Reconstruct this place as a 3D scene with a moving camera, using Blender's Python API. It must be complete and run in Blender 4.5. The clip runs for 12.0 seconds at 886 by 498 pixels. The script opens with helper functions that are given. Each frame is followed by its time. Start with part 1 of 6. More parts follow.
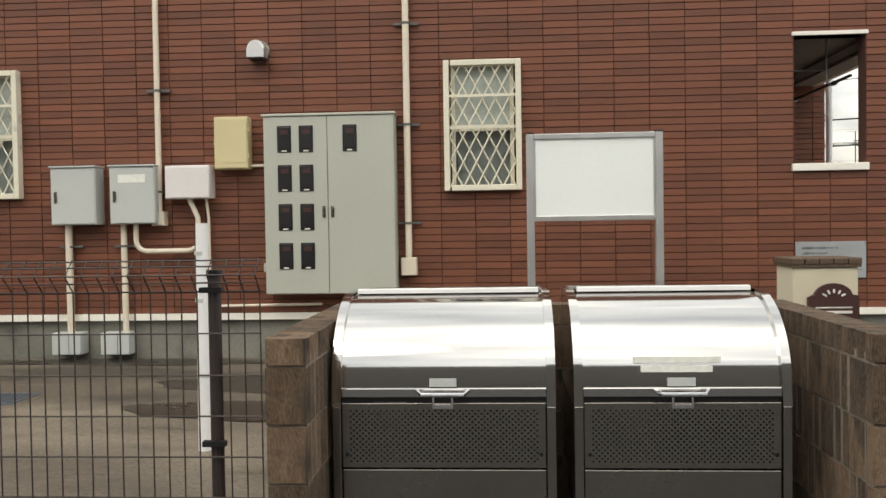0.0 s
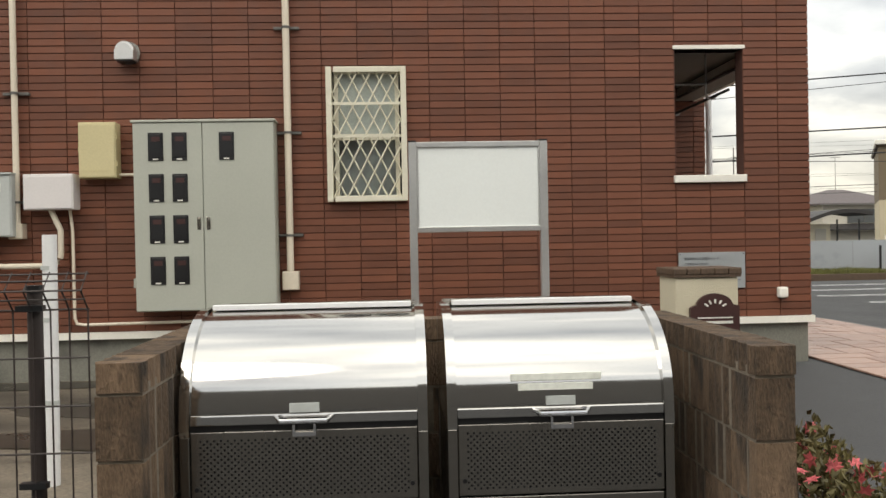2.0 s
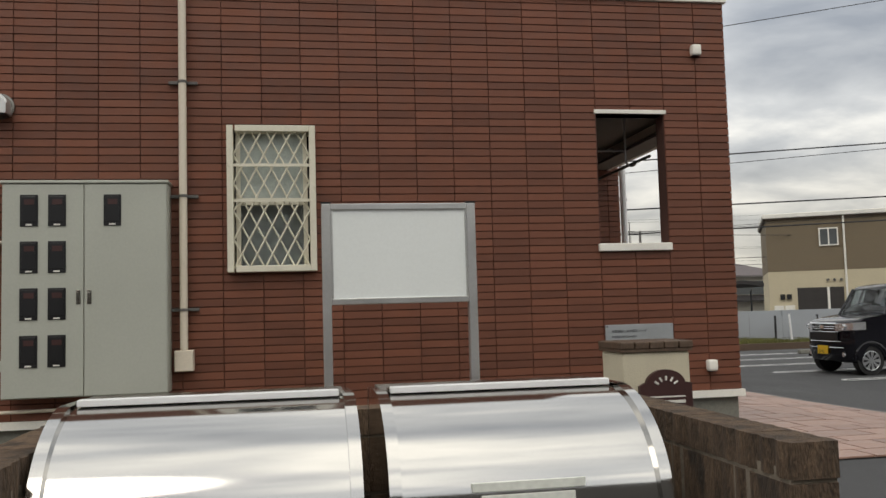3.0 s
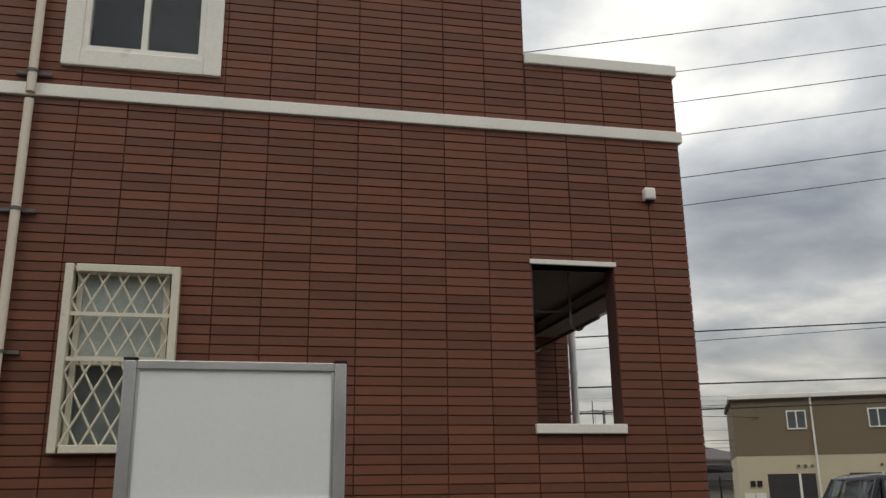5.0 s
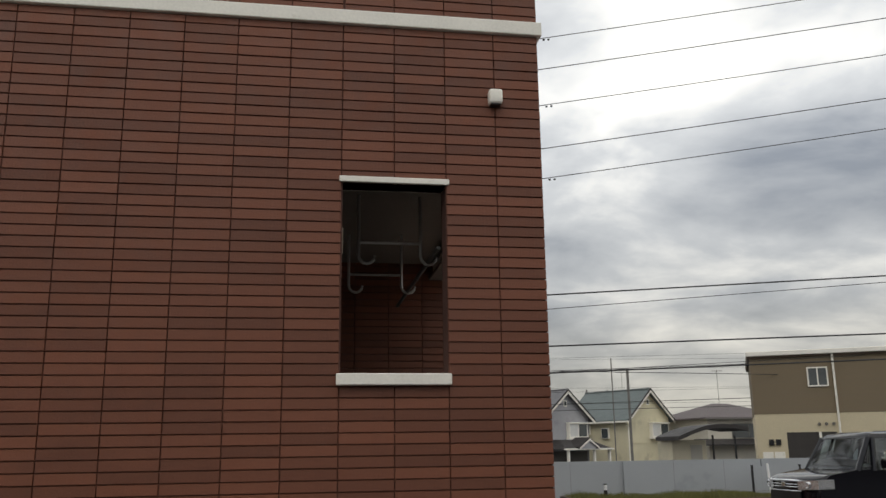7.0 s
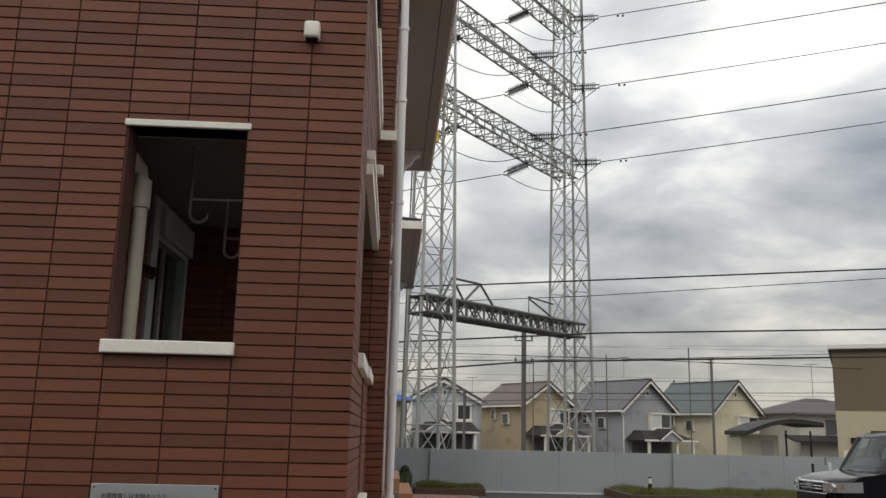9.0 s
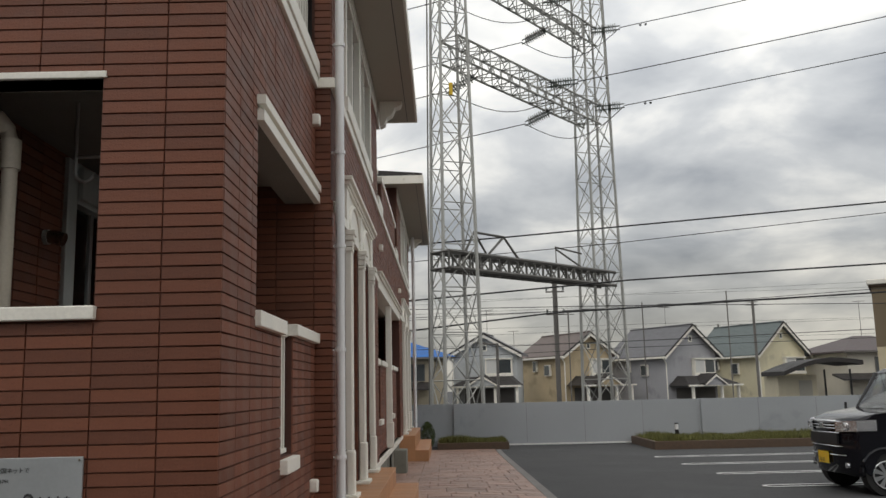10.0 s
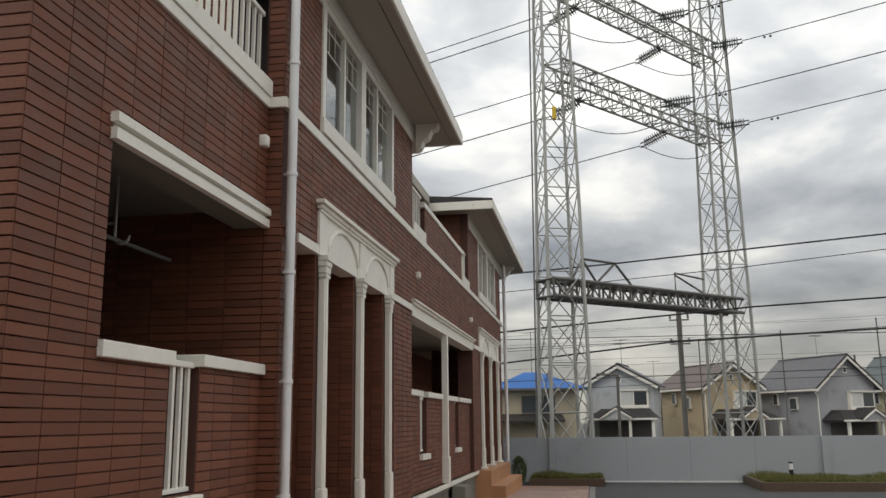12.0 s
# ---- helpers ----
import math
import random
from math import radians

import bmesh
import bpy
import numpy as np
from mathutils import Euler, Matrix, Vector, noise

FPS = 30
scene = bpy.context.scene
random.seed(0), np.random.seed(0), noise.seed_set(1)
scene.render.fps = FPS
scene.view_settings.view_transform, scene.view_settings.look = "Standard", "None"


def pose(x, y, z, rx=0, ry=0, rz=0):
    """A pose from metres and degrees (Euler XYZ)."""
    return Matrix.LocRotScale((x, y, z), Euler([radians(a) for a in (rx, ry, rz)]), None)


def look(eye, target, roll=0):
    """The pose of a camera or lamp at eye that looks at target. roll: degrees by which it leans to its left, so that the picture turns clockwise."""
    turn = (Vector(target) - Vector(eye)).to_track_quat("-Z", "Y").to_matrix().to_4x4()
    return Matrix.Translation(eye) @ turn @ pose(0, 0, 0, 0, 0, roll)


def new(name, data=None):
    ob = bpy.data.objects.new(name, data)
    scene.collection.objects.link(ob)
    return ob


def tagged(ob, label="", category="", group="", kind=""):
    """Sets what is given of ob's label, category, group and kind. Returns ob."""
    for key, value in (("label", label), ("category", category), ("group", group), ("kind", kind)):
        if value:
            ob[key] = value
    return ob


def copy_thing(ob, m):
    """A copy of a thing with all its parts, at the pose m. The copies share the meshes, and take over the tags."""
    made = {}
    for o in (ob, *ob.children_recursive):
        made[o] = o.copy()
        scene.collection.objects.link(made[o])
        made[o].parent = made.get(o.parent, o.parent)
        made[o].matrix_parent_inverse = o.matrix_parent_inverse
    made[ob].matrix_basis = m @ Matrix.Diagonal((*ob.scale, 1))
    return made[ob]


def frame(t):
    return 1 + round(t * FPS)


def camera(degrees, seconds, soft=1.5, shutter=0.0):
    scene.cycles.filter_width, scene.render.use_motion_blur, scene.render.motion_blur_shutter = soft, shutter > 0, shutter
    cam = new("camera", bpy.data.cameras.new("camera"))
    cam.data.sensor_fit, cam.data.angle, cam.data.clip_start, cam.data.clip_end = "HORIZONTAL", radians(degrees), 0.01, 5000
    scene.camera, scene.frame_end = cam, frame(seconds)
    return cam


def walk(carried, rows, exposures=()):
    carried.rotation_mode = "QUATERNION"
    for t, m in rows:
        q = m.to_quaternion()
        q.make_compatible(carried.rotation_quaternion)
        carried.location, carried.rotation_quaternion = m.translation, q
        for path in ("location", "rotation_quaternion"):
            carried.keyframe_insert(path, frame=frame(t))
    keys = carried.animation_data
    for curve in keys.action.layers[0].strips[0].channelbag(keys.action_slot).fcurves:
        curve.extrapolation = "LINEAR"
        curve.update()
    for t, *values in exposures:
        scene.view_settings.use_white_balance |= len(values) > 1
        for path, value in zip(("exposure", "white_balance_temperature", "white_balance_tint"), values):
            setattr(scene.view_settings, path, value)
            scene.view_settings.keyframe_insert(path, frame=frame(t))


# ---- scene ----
cam = camera(54.0, 12.0)
PATH = [
    (0, (-3.773, -7.831, 1.481), (-3.907, -5.836, 1.43), -0.9),
    (0.5, (-3.772, -7.846, 1.481), (-3.922, -5.853, 1.399), -1.0),
    (1, (-3.757, -7.861, 1.474), (-3.843, -5.864, 1.397), -0.7),
    (1.5, (-3.746, -7.823, 1.478), (-3.703, -5.824, 1.426), -0.9),
    (2, (-3.683, -7.596, 1.463), (-3.578, -5.599, 1.44), -1.1),
    (2.2, (-3.685, -7.498, 1.453), (-3.561, -5.501, 1.457), -0.9),
    (2.5, (-3.687, -7.351, 1.437), (-3.599, -5.353, 1.46), -0.6),
    (3, (-3.75, -7.005, 1.456), (-3.415, -5.039, 1.598), -1.6),
    (3.5, (-3.678, -6.643, 1.458), (-3.326, -4.695, 1.745), -1.6),
    (3.7, (-3.638, -6.511, 1.47), (-3.278, -4.566, 1.766), -1.6),
    (5.3, (-2.854, -5.507, 1.569), (-2.444, -3.631, 2.125), -0.7),
    (5.5, (-2.688, -5.376, 1.569), (-2.264, -3.486, 2.067), -1.7),
    (6, (-2.295, -5.164, 1.559), (-1.845, -3.261, 1.978), -0.9),
    (6.5, (-1.863, -5.018, 1.56), (-1.426, -3.1, 1.916), -0.0),
    (7, (-1.441, -4.896, 1.568), (-1.115, -2.974, 2.017), -0.8),
    (7.5, (-1.004, -4.834, 1.582), (-0.824, -2.889, 2.013), 1.9),
    (7.7, (-0.835, -4.796, 1.58), (-0.68, -2.854, 2.032), 2.6),
    (9.3, (0.453, -4.282, 1.566), (0.515, -2.321, 1.951), 0.1),
    (9.5, (0.612, -4.213, 1.57), (0.631, -2.242, 1.914), -1.3),
    (10, (1.038, -4.061, 1.563), (1.044, -2.087, 1.882), -1.3),
    (10.5, (1.448, -3.91, 1.563), (1.497, -1.934, 1.865), 0.0),
    (11, (1.831, -3.716, 1.568), (1.798, -1.729, 1.79), 1.0),
    (11.5, (2.239, -3.593, 1.577), (2.086, -1.626, 1.906), -0.6),
    (12, (2.526, -3.404, 1.578), (2.198, -1.47, 1.97), -0.6),
]
walk(cam, [(t, look(eye, target, roll)) for t, eye, target, roll in PATH],
     [(0, 0.75, 7200, 8), (0.5, 0.58, 7200, 8), (2.4, 0.62, 7200, 8), (3.0, 0.1, 7000, 9), (3.7, 0.0, 7000, 9), (5.5, -0.38, 6900, 9), (6.5, -0.32, 6900, 9), (7.5, -0.08, 6900, 9), (9.5, -0.18, 6900, 9), (12, -0.12, 6900, 9)])

# ---- light ----
def set_world():
    w = bpy.data.worlds.new("cloudy_sky")
    scene.world = w
    w.use_nodes = True
    nt = w.node_tree
    nt.nodes.clear()
    N, L = nt.nodes.new, nt.links.new
    out, bg = N("ShaderNodeOutputWorld"), N("ShaderNodeBackground")
    sky = N("ShaderNodeTexSky")
    sky.sky_type, sky.sun_disc = "NISHITA", False
    sky.sun_elevation, sky.sun_rotation = radians(48), radians(200)
    tc, sep = N("ShaderNodeTexCoord"), N("ShaderNodeSeparateXYZ")
    L(tc.outputs["Generated"], sep.inputs[0])
    add = N("ShaderNodeMath")
    add.operation, add.inputs[1].default_value = "ADD", 0.22
    L(sep.outputs[2], add.inputs[0])
    mx = N("ShaderNodeMath")
    mx.operation, mx.inputs[1].default_value = "MAXIMUM", 0.1
    L(add.outputs[0], mx.inputs[0])
    comb = N("ShaderNodeCombineXYZ")
    for i in (0, 1):
        d = N("ShaderNodeMath")
        d.operation = "DIVIDE"
        L(sep.outputs[i], d.inputs[0])
        L(mx.outputs[0], d.inputs[1])
        L(d.outputs[0], comb.inputs[i])
    n1, n2 = N("ShaderNodeTexNoise"), N("ShaderNodeTexNoise")
    for n, s, det, r, dist in ((n1, 2.3, 7, 0.52, 0.25), (n2, 0.9, 3, 0.5, 0.1)):
        n.inputs["Scale"].default_value, n.inputs["Detail"].default_value = s, det
        n.inputs["Roughness"].default_value, n.inputs["Distortion"].default_value = r, dist
        L(comb.outputs[0], n.inputs["Vector"])
    mixn = N("ShaderNodeMath")
    mixn.operation = "MULTIPLY_ADD"
    mixn.inputs[1].default_value = 0.55
    L(n1.outputs["Fac"], mixn.inputs[0])
    half = N("ShaderNodeMath")
    half.operation, half.inputs[1].default_value = "MULTIPLY", 0.45
    L(n2.outputs["Fac"], half.inputs[0])
    L(half.outputs[0], mixn.inputs[2])
    ramp = N("ShaderNodeValToRGB")
    e = ramp.color_ramp.elements
    e[0].position, e[0].color = 0.33, (0.22, 0.245, 0.29, 1)
    e[1].position, e[1].color = 0.62, (0.95, 0.95, 0.93, 1)
    m = e.new(0.49)
    m.color = (0.50, 0.525, 0.56, 1)
    L(mixn.outputs[0], ramp.inputs[0])
    # paler, slightly warm air low over the horizon
    hor = N("ShaderNodeMapRange")
    hor.inputs["From Min"].default_value, hor.inputs["From Max"].default_value = 0.0, 0.16
    hor.inputs["To Min"].default_value, hor.inputs["To Max"].default_value = 0.6, 0.0
    L(sep.outputs[2], hor.inputs[0])
    warm = N("ShaderNodeMix")
    warm.data_type = "RGBA"
    warm.inputs["B"].default_value = (0.66, 0.63, 0.55, 1)
    L(hor.outputs[0], warm.inputs["Factor"])
    L(ramp.outputs[0], warm.inputs["A"])
    mul = N("ShaderNodeVectorMath")
    mul.operation, mul.inputs[3].default_value = "SCALE", 0.06
    L(sky.outputs[0], mul.inputs[0])
    cl = N("ShaderNodeMix")
    cl.data_type, cl.inputs["Factor"].default_value = "RGBA", 0.9
    L(mul.outputs[0], cl.inputs["A"])
    L(warm.outputs["Result"], cl.inputs["B"])
    gain = N("ShaderNodeMapRange")
    gain.interpolation_type = "SMOOTHSTEP"
    gain.inputs["From Min"].default_value, gain.inputs["From Max"].default_value = 0.0, 0.42
    gain.inputs["To Min"].default_value, gain.inputs["To Max"].default_value = 0.62, 1.42
    L(sep.outputs[2], gain.inputs[0])
    deck = N("ShaderNodeVectorMath")
    deck.operation = "SCALE"
    L(cl.outputs["Result"], deck.inputs[0])
    L(gain.outputs[0], deck.inputs[3])
    L(deck.outputs[0], bg.inputs[0])
    bg.inputs[1].default_value = 1.3
    L(bg.outputs[0], out.inputs[0])


set_world()
sun = new("sun", bpy.data.lights.new("sun", "SUN"))
sun.data.energy, sun.data.angle, sun.data.color = 0.5, radians(25), (1, 0.96, 0.9)
sun.matrix_world = look((-20, -40, 50), (0, 0, 0))


# ---- materials ----
def mat(name, color, rough=0.7, metal=0.0, var=0.15, scale=3.0, fine=60.0, bump=0.1, rand=0.0, island=False, stain=None, stretch=(1, 1, 1), spec=0.5):
    m = bpy.data.materials.new(name)
    m.use_nodes = True
    nt = m.node_tree
    N, L = nt.nodes.new, nt.links.new
    b = nt.nodes["Principled BSDF"]
    b.inputs["Roughness"].default_value, b.inputs["Metallic"].default_value = rough, metal
    b.inputs["Specular IOR Level"].default_value = spec
    tc, mp = N("ShaderNodeTexCoord"), N("ShaderNodeMapping")
    mp.inputs["Scale"].default_value = stretch
    L(tc.outputs["Object"], mp.inputs[0])
    a, f = N("ShaderNodeTexNoise"), N("ShaderNodeTexNoise")
    a.inputs["Scale"].default_value, f.inputs["Scale"].default_value = scale, fine
    a.inputs["Detail"].default_value = 6
    for n in (a, f):
        L(mp.outputs[0], n.inputs["Vector"])
    s = N("ShaderNodeMath")
    s.operation = "ADD"
    L(a.outputs["Fac"], s.inputs[0])
    L(f.outputs["Fac"], s.inputs[1])
    val = s.outputs[0]
    if rand:
        r = N("ShaderNodeNewGeometry" if island else "ShaderNodeObjectInfo")
        ad = N("ShaderNodeMath")
        ad.operation, ad.inputs[1].default_value = "MULTIPLY_ADD", rand
        L(r.outputs["Random Per Island" if island else "Random"], ad.inputs[0])
        L(val, ad.inputs[2])
        val = ad.outputs[0]
    mr = N("ShaderNodeMapRange")
    mr.inputs["From Min"].default_value, mr.inputs["From Max"].default_value = 0.6 + rand * 0.1, 1.4 + rand * 0.9
    mr.inputs["To Min"].default_value, mr.inputs["To Max"].default_value = 1 - var, 1 + var
    L(val, mr.inputs[0])
    vm = N("ShaderNodeVectorMath")
    vm.operation = "SCALE"
    vm.inputs[0].default_value = color
    L(mr.outputs[0], vm.inputs[3])
    col = vm.outputs[0]
    if stain:
        st = N("ShaderNodeTexNoise")
        st.inputs["Scale"].default_value, st.inputs["Detail"].default_value = stain[1], 8
        L(mp.outputs[0], st.inputs["Vector"])
        rr = N("ShaderNodeMapRange")
        rr.inputs["From Min"].default_value, rr.inputs["From Max"].default_value = stain[2], stain[2] + 0.12
        L(st.outputs["Fac"], rr.inputs[0])
        mi = N("ShaderNodeMix")
        mi.data_type = "RGBA"
        mi.inputs["B"].default_value = (*stain[0], 1)
        L(rr.outputs[0], mi.inputs["Factor"])
        L(col, mi.inputs["A"])
        col = mi.outputs["Result"]
    L(col, b.inputs["Base Color"])
    if bump:
        bp = N("ShaderNodeBump")
        bp.inputs["Strength"].default_value, bp.inputs["Distance"].default_value = bump, 0.01
        L(s.outputs[0], bp.inputs["Height"])
        L(bp.outputs[0], b.inputs["Normal"])
    if rough < 0.9:
        rm = N("ShaderNodeMapRange")
        rm.inputs["From Min"].default_value, rm.inputs["From Max"].default_value = 0.3, 0.7
        rm.inputs["To Min"].default_value, rm.inputs["To Max"].default_value = rough * 0.85, min(1, rough * 1.2)
        L(a.outputs["Fac"], rm.inputs[0])
        L(rm.outputs[0], b.inputs["Roughness"])
    return m


def glass(name, tint=(0.75, 0.8, 0.8), rough=0.02):
    m = bpy.data.materials.new(name)
    m.use_nodes = True
    b = m.node_tree.nodes["Principled BSDF"]
    b.inputs["Base Color"].default_value = (*tint, 1)
    b.inputs["Roughness"].default_value, b.inputs["Transmission Weight"].default_value = rough, 1.0
    b.inputs["IOR"].default_value = 1.45
    return m


TILE = mat("red_brown_wall_tile", (0.164, 0.055, 0.0285), 0.6, var=0.34, scale=6, fine=90, bump=0.25, rand=1.0, island=True)
TILE_ONE = mat("red_brown_wall_tile_piece", (0.164, 0.055, 0.0285), 0.6, var=0.34, scale=6, fine=90, bump=0.25, rand=1.0)
GROUT = mat("dark_joint", (0.085, 0.036, 0.026), 0.9, bump=0.3)
WHITE = mat("white_painted_trim", (0.86, 0.83, 0.75), 0.5, var=0.08, bump=0.04, stain=((0.66, 0.61, 0.52), 5, 0.66))
CREAM = mat("cream_plastic_pipe", (0.72, 0.64, 0.52), 0.45, var=0.08, bump=0.03)
PVC = mat("white_plastic_pipe", (0.8, 0.8, 0.8), 0.4, var=0.05, bump=0.02)
CONC = mat("grey_concrete", (0.2, 0.195, 0.165), 0.85, var=0.25, scale=1.5, fine=80, bump=0.25, stain=((0.12, 0.115, 0.1), 2.2, 0.56))
PAD = mat("damp_stained_concrete", (0.145, 0.12, 0.09), 0.6, var=0.75, scale=1.6, fine=60, bump=0.3, stain=((0.06, 0.05, 0.038), 0.8, 0.5), stretch=(0.8, 1.6, 1))
ASPH = mat("asphalt", (0.06, 0.06, 0.062), 0.85, var=0.3, scale=0.7, fine=220, bump=0.5)
LINE = mat("white_road_paint", (0.72, 0.72, 0.7), 0.7, var=0.12, scale=8, bump=0.2, stain=((0.3, 0.3, 0.3), 14, 0.66))
PAVE = mat("stamped_terracotta_paving", (0.34, 0.205, 0.155), 0.42, var=0.32, scale=5, fine=70, bump=0.5, rand=1.1, stain=((0.22, 0.14, 0.105), 1.8, 0.52))
PAVEJ = mat("dark_paving_joint", (0.17, 0.11, 0.085), 0.85)
KERB = mat("kerb_concrete", (0.21, 0.2, 0.19), 0.85, var=0.2, bump=0.3, rand=0.6)
ORANGE = mat("orange_step_tile", (0.47, 0.235, 0.115), 0.55, var=0.15, bump=0.12, rand=0.7)
GREYWALL = mat("grey_painted_block", (0.36, 0.38, 0.40), 0.8, var=0.1, scale=0.8, fine=40, bump=0.2, stain=((0.29, 0.31, 0.33), 1.2, 0.6))
BLOCK = mat("brown_split_block", (0.135, 0.088, 0.055), 0.95, var=0.85, scale=26, fine=170, bump=1.0, rand=0.5, stain=((0.05, 0.036, 0.026), 11, 0.53), stretch=(1, 1, 0.3))
BLOCKTOP = mat("mortar", (0.2, 0.165, 0.125), 0.95, var=0.3, bump=0.5)
STEEL = mat("polished_stainless_steel", (0.56, 0.55, 0.53), 0.1, 1.0, var=0.05, scale=2, fine=40, bump=0.004, stretch=(0.15, 1, 1))
STEELB = mat("brushed_stainless_steel", (0.3, 0.28, 0.25), 0.26, 1.0, var=0.1, scale=3, fine=60, bump=0.01)
ALU = mat("aluminium_post", (0.62, 0.615, 0.6), 0.38, 0.85, var=0.06, bump=0.02)
CABG = mat("grey_green_cabinet_paint", (0.45, 0.46, 0.40), 0.42, var=0.05, scale=2, bump=0.02)
BOXG = mat("pale_grey_cabinet_paint", (0.5, 0.52, 0.5), 0.45, var=0.06, bump=0.02)
BOXP = mat("pinkish_white_plastic", (0.72, 0.68, 0.67), 0.45, var=0.04, bump=0.02)
BOXY = mat("yellowed_cream_plastic", (0.62, 0.54, 0.31), 0.45, var=0.08, bump=0.02)
BLACK = mat("black_plastic", (0.012, 0.012, 0.013), 0.35, var=0.1, bump=0.02)
FRAMEC = mat("cream_window_frame", (0.72, 0.68, 0.55), 0.5, var=0.08, bump=0.04, stain=((0.5, 0.46, 0.36), 8, 0.64))
FROST = mat("frosted_glass", (0.42, 0.46, 0.42), 0.2, var=0.25, scale=9, fine=120, bump=0.1, spec=0.6)
# Darker version of the soffit board, with the porch's shade in its colour.
PCEIL = mat("shaded_porch_board", (0.2, 0.185, 0.16), 0.8, var=0.12, bump=0.08)
# Near-black colour stands in for the shade of rooms and recesses.
DARK = mat("unlit_interior_shade", (0.05, 0.045, 0.042), 0.9)
IRON = mat("dark_brown_coated_wire", (0.035, 0.025, 0.022), 0.5, var=0.15, bump=0.05)
BOARD = mat("whiteboard", (0.86, 0.89, 0.87), 0.3, var=0.03, scale=1.5, bump=0.005)
SOFFIT = mat("beige_soffit_board", (0.44, 0.41, 0.35), 0.7, var=0.06, bump=0.05)
STUCCO = mat("cream_stucco", (0.62, 0.56, 0.42), 0.9, var=0.1, scale=4, fine=150, bump=0.5)
CAPTILE = mat("brown_cap_tile", (0.095, 0.06, 0.038), 0.6, var=0.4, scale=12, bump=0.3)
ROOFT = mat("dark_roof_tile", (0.03, 0.026, 0.025), 0.6, var=0.3, scale=3, fine=30, bump=0.4)
PLAQUE = mat("dark_maroon_plaque", (0.055, 0.022, 0.02), 0.4, var=0.15, bump=0.05)
SIGN = mat("brushed_grey_sign", (0.42, 0.44, 0.45), 0.4, 0.4, var=0.05, bump=0.02)
INK = mat("dark_print", (0.02, 0.02, 0.022), 0.6, bump=0)
PALE = mat("pale_print", (0.7, 0.68, 0.62), 0.6, bump=0)
FADED = mat("faded_yellow_sticker", (0.8, 0.81, 0.74), 0.5, bump=0)
CAR = mat("black_car_paint", (0.006, 0.006, 0.009), 0.1, var=0.05, bump=0, spec=0.45)
TYRE = mat("tyre_rubber", (0.018, 0.018, 0.018), 0.85, bump=0.2)
CHROME = mat("chrome", (0.75, 0.75, 0.76), 0.12, 1.0, var=0.03, bump=0)
RIM = mat("silver_wheel", (0.55, 0.56, 0.57), 0.3, 0.9, var=0.05, bump=0)
YPLATE = mat("yellow_plate", (0.8, 0.5, 0.02), 0.5, var=0.05, bump=0)
RED = mat("red_lamp", (0.5, 0.02, 0.02), 0.2, bump=0)
BLUEG = mat("blue_grey_grate", (0.12, 0.15, 0.19), 0.5, 0.5)
LATT = mat("galvanised_steel", (0.42, 0.42, 0.40), 0.6, 0.5, var=0.25, scale=0.8, bump=0.05)
GIRD = mat("weathered_dark_steel", (0.16, 0.155, 0.145), 0.7, 0.4, var=0.3, scale=1, bump=0.1)
INSUL = mat("grey_green_porcelain", (0.15, 0.17, 0.16), 0.35, var=0.1, bump=0)
WIRE = mat("cable_black", (0.03, 0.03, 0.032), 0.7, bump=0)
YELLOW = mat("yellow_band", (0.75, 0.5, 0.03), 0.5, bump=0)
POLE = mat("concrete_pole", (0.16, 0.15, 0.14), 0.8, bump=0.1)
GLASS = glass("window_glass")
CURT = mat("net_curtain", (0.62, 0.62, 0.6), 0.9, var=0.2, scale=2, fine=30, bump=0.3, stretch=(8, 8, 0.3))
LEAF = mat("hedge_leaf", (0.06, 0.085, 0.025), 0.7, var=0.5, rand=1.0, island=True, bump=0)
GRASS = mat("dry_grass", (0.13, 0.13, 0.035), 0.8, var=0.45, rand=1.0, island=True, bump=0)
PINK = mat("pink_azalea_petal", (0.6, 0.12, 0.13), 0.6, var=0.3, rand=1.0, island=True, bump=0)
AZALEA = mat("olive_azalea_leaf", (0.12, 0.1, 0.035), 0.7, var=0.55, rand=1.0, island=True, bump=0)
SOIL = mat("soil", (0.06, 0.045, 0.03), 0.95, var=0.4, bump=0.6)
HEADL = mat("clear_headlamp_reflector", (0.85, 0.85, 0.87), 0.12, 0.8, var=0.12, scale=14, fine=50, bump=0.08)


# ---- mesh tools ----
def box(bm, x0, x1, y0, y1, z0, z1):
    v = [bm.verts.new((x, y, z)) for z in (z0, z1) for y in (y0, y1) for x in (x0, x1)]
    for f in ((0, 2, 3, 1), (4, 5, 7, 6), (0, 1, 5, 4), (2, 6, 7, 3), (0, 4, 6, 2), (1, 3, 7, 5)):
        bm.faces.new([v[i] for i in f])
    return bm


def boxes(*bb, bevel=0.0, seg=2):
    bm = bmesh.new()
    for b in bb:
        box(bm, *b)
    if bevel:
        bmesh.ops.bevel(bm, geom=bm.edges[:], offset=bevel, segments=seg, affect="EDGES", profile=0.5)
    return bm


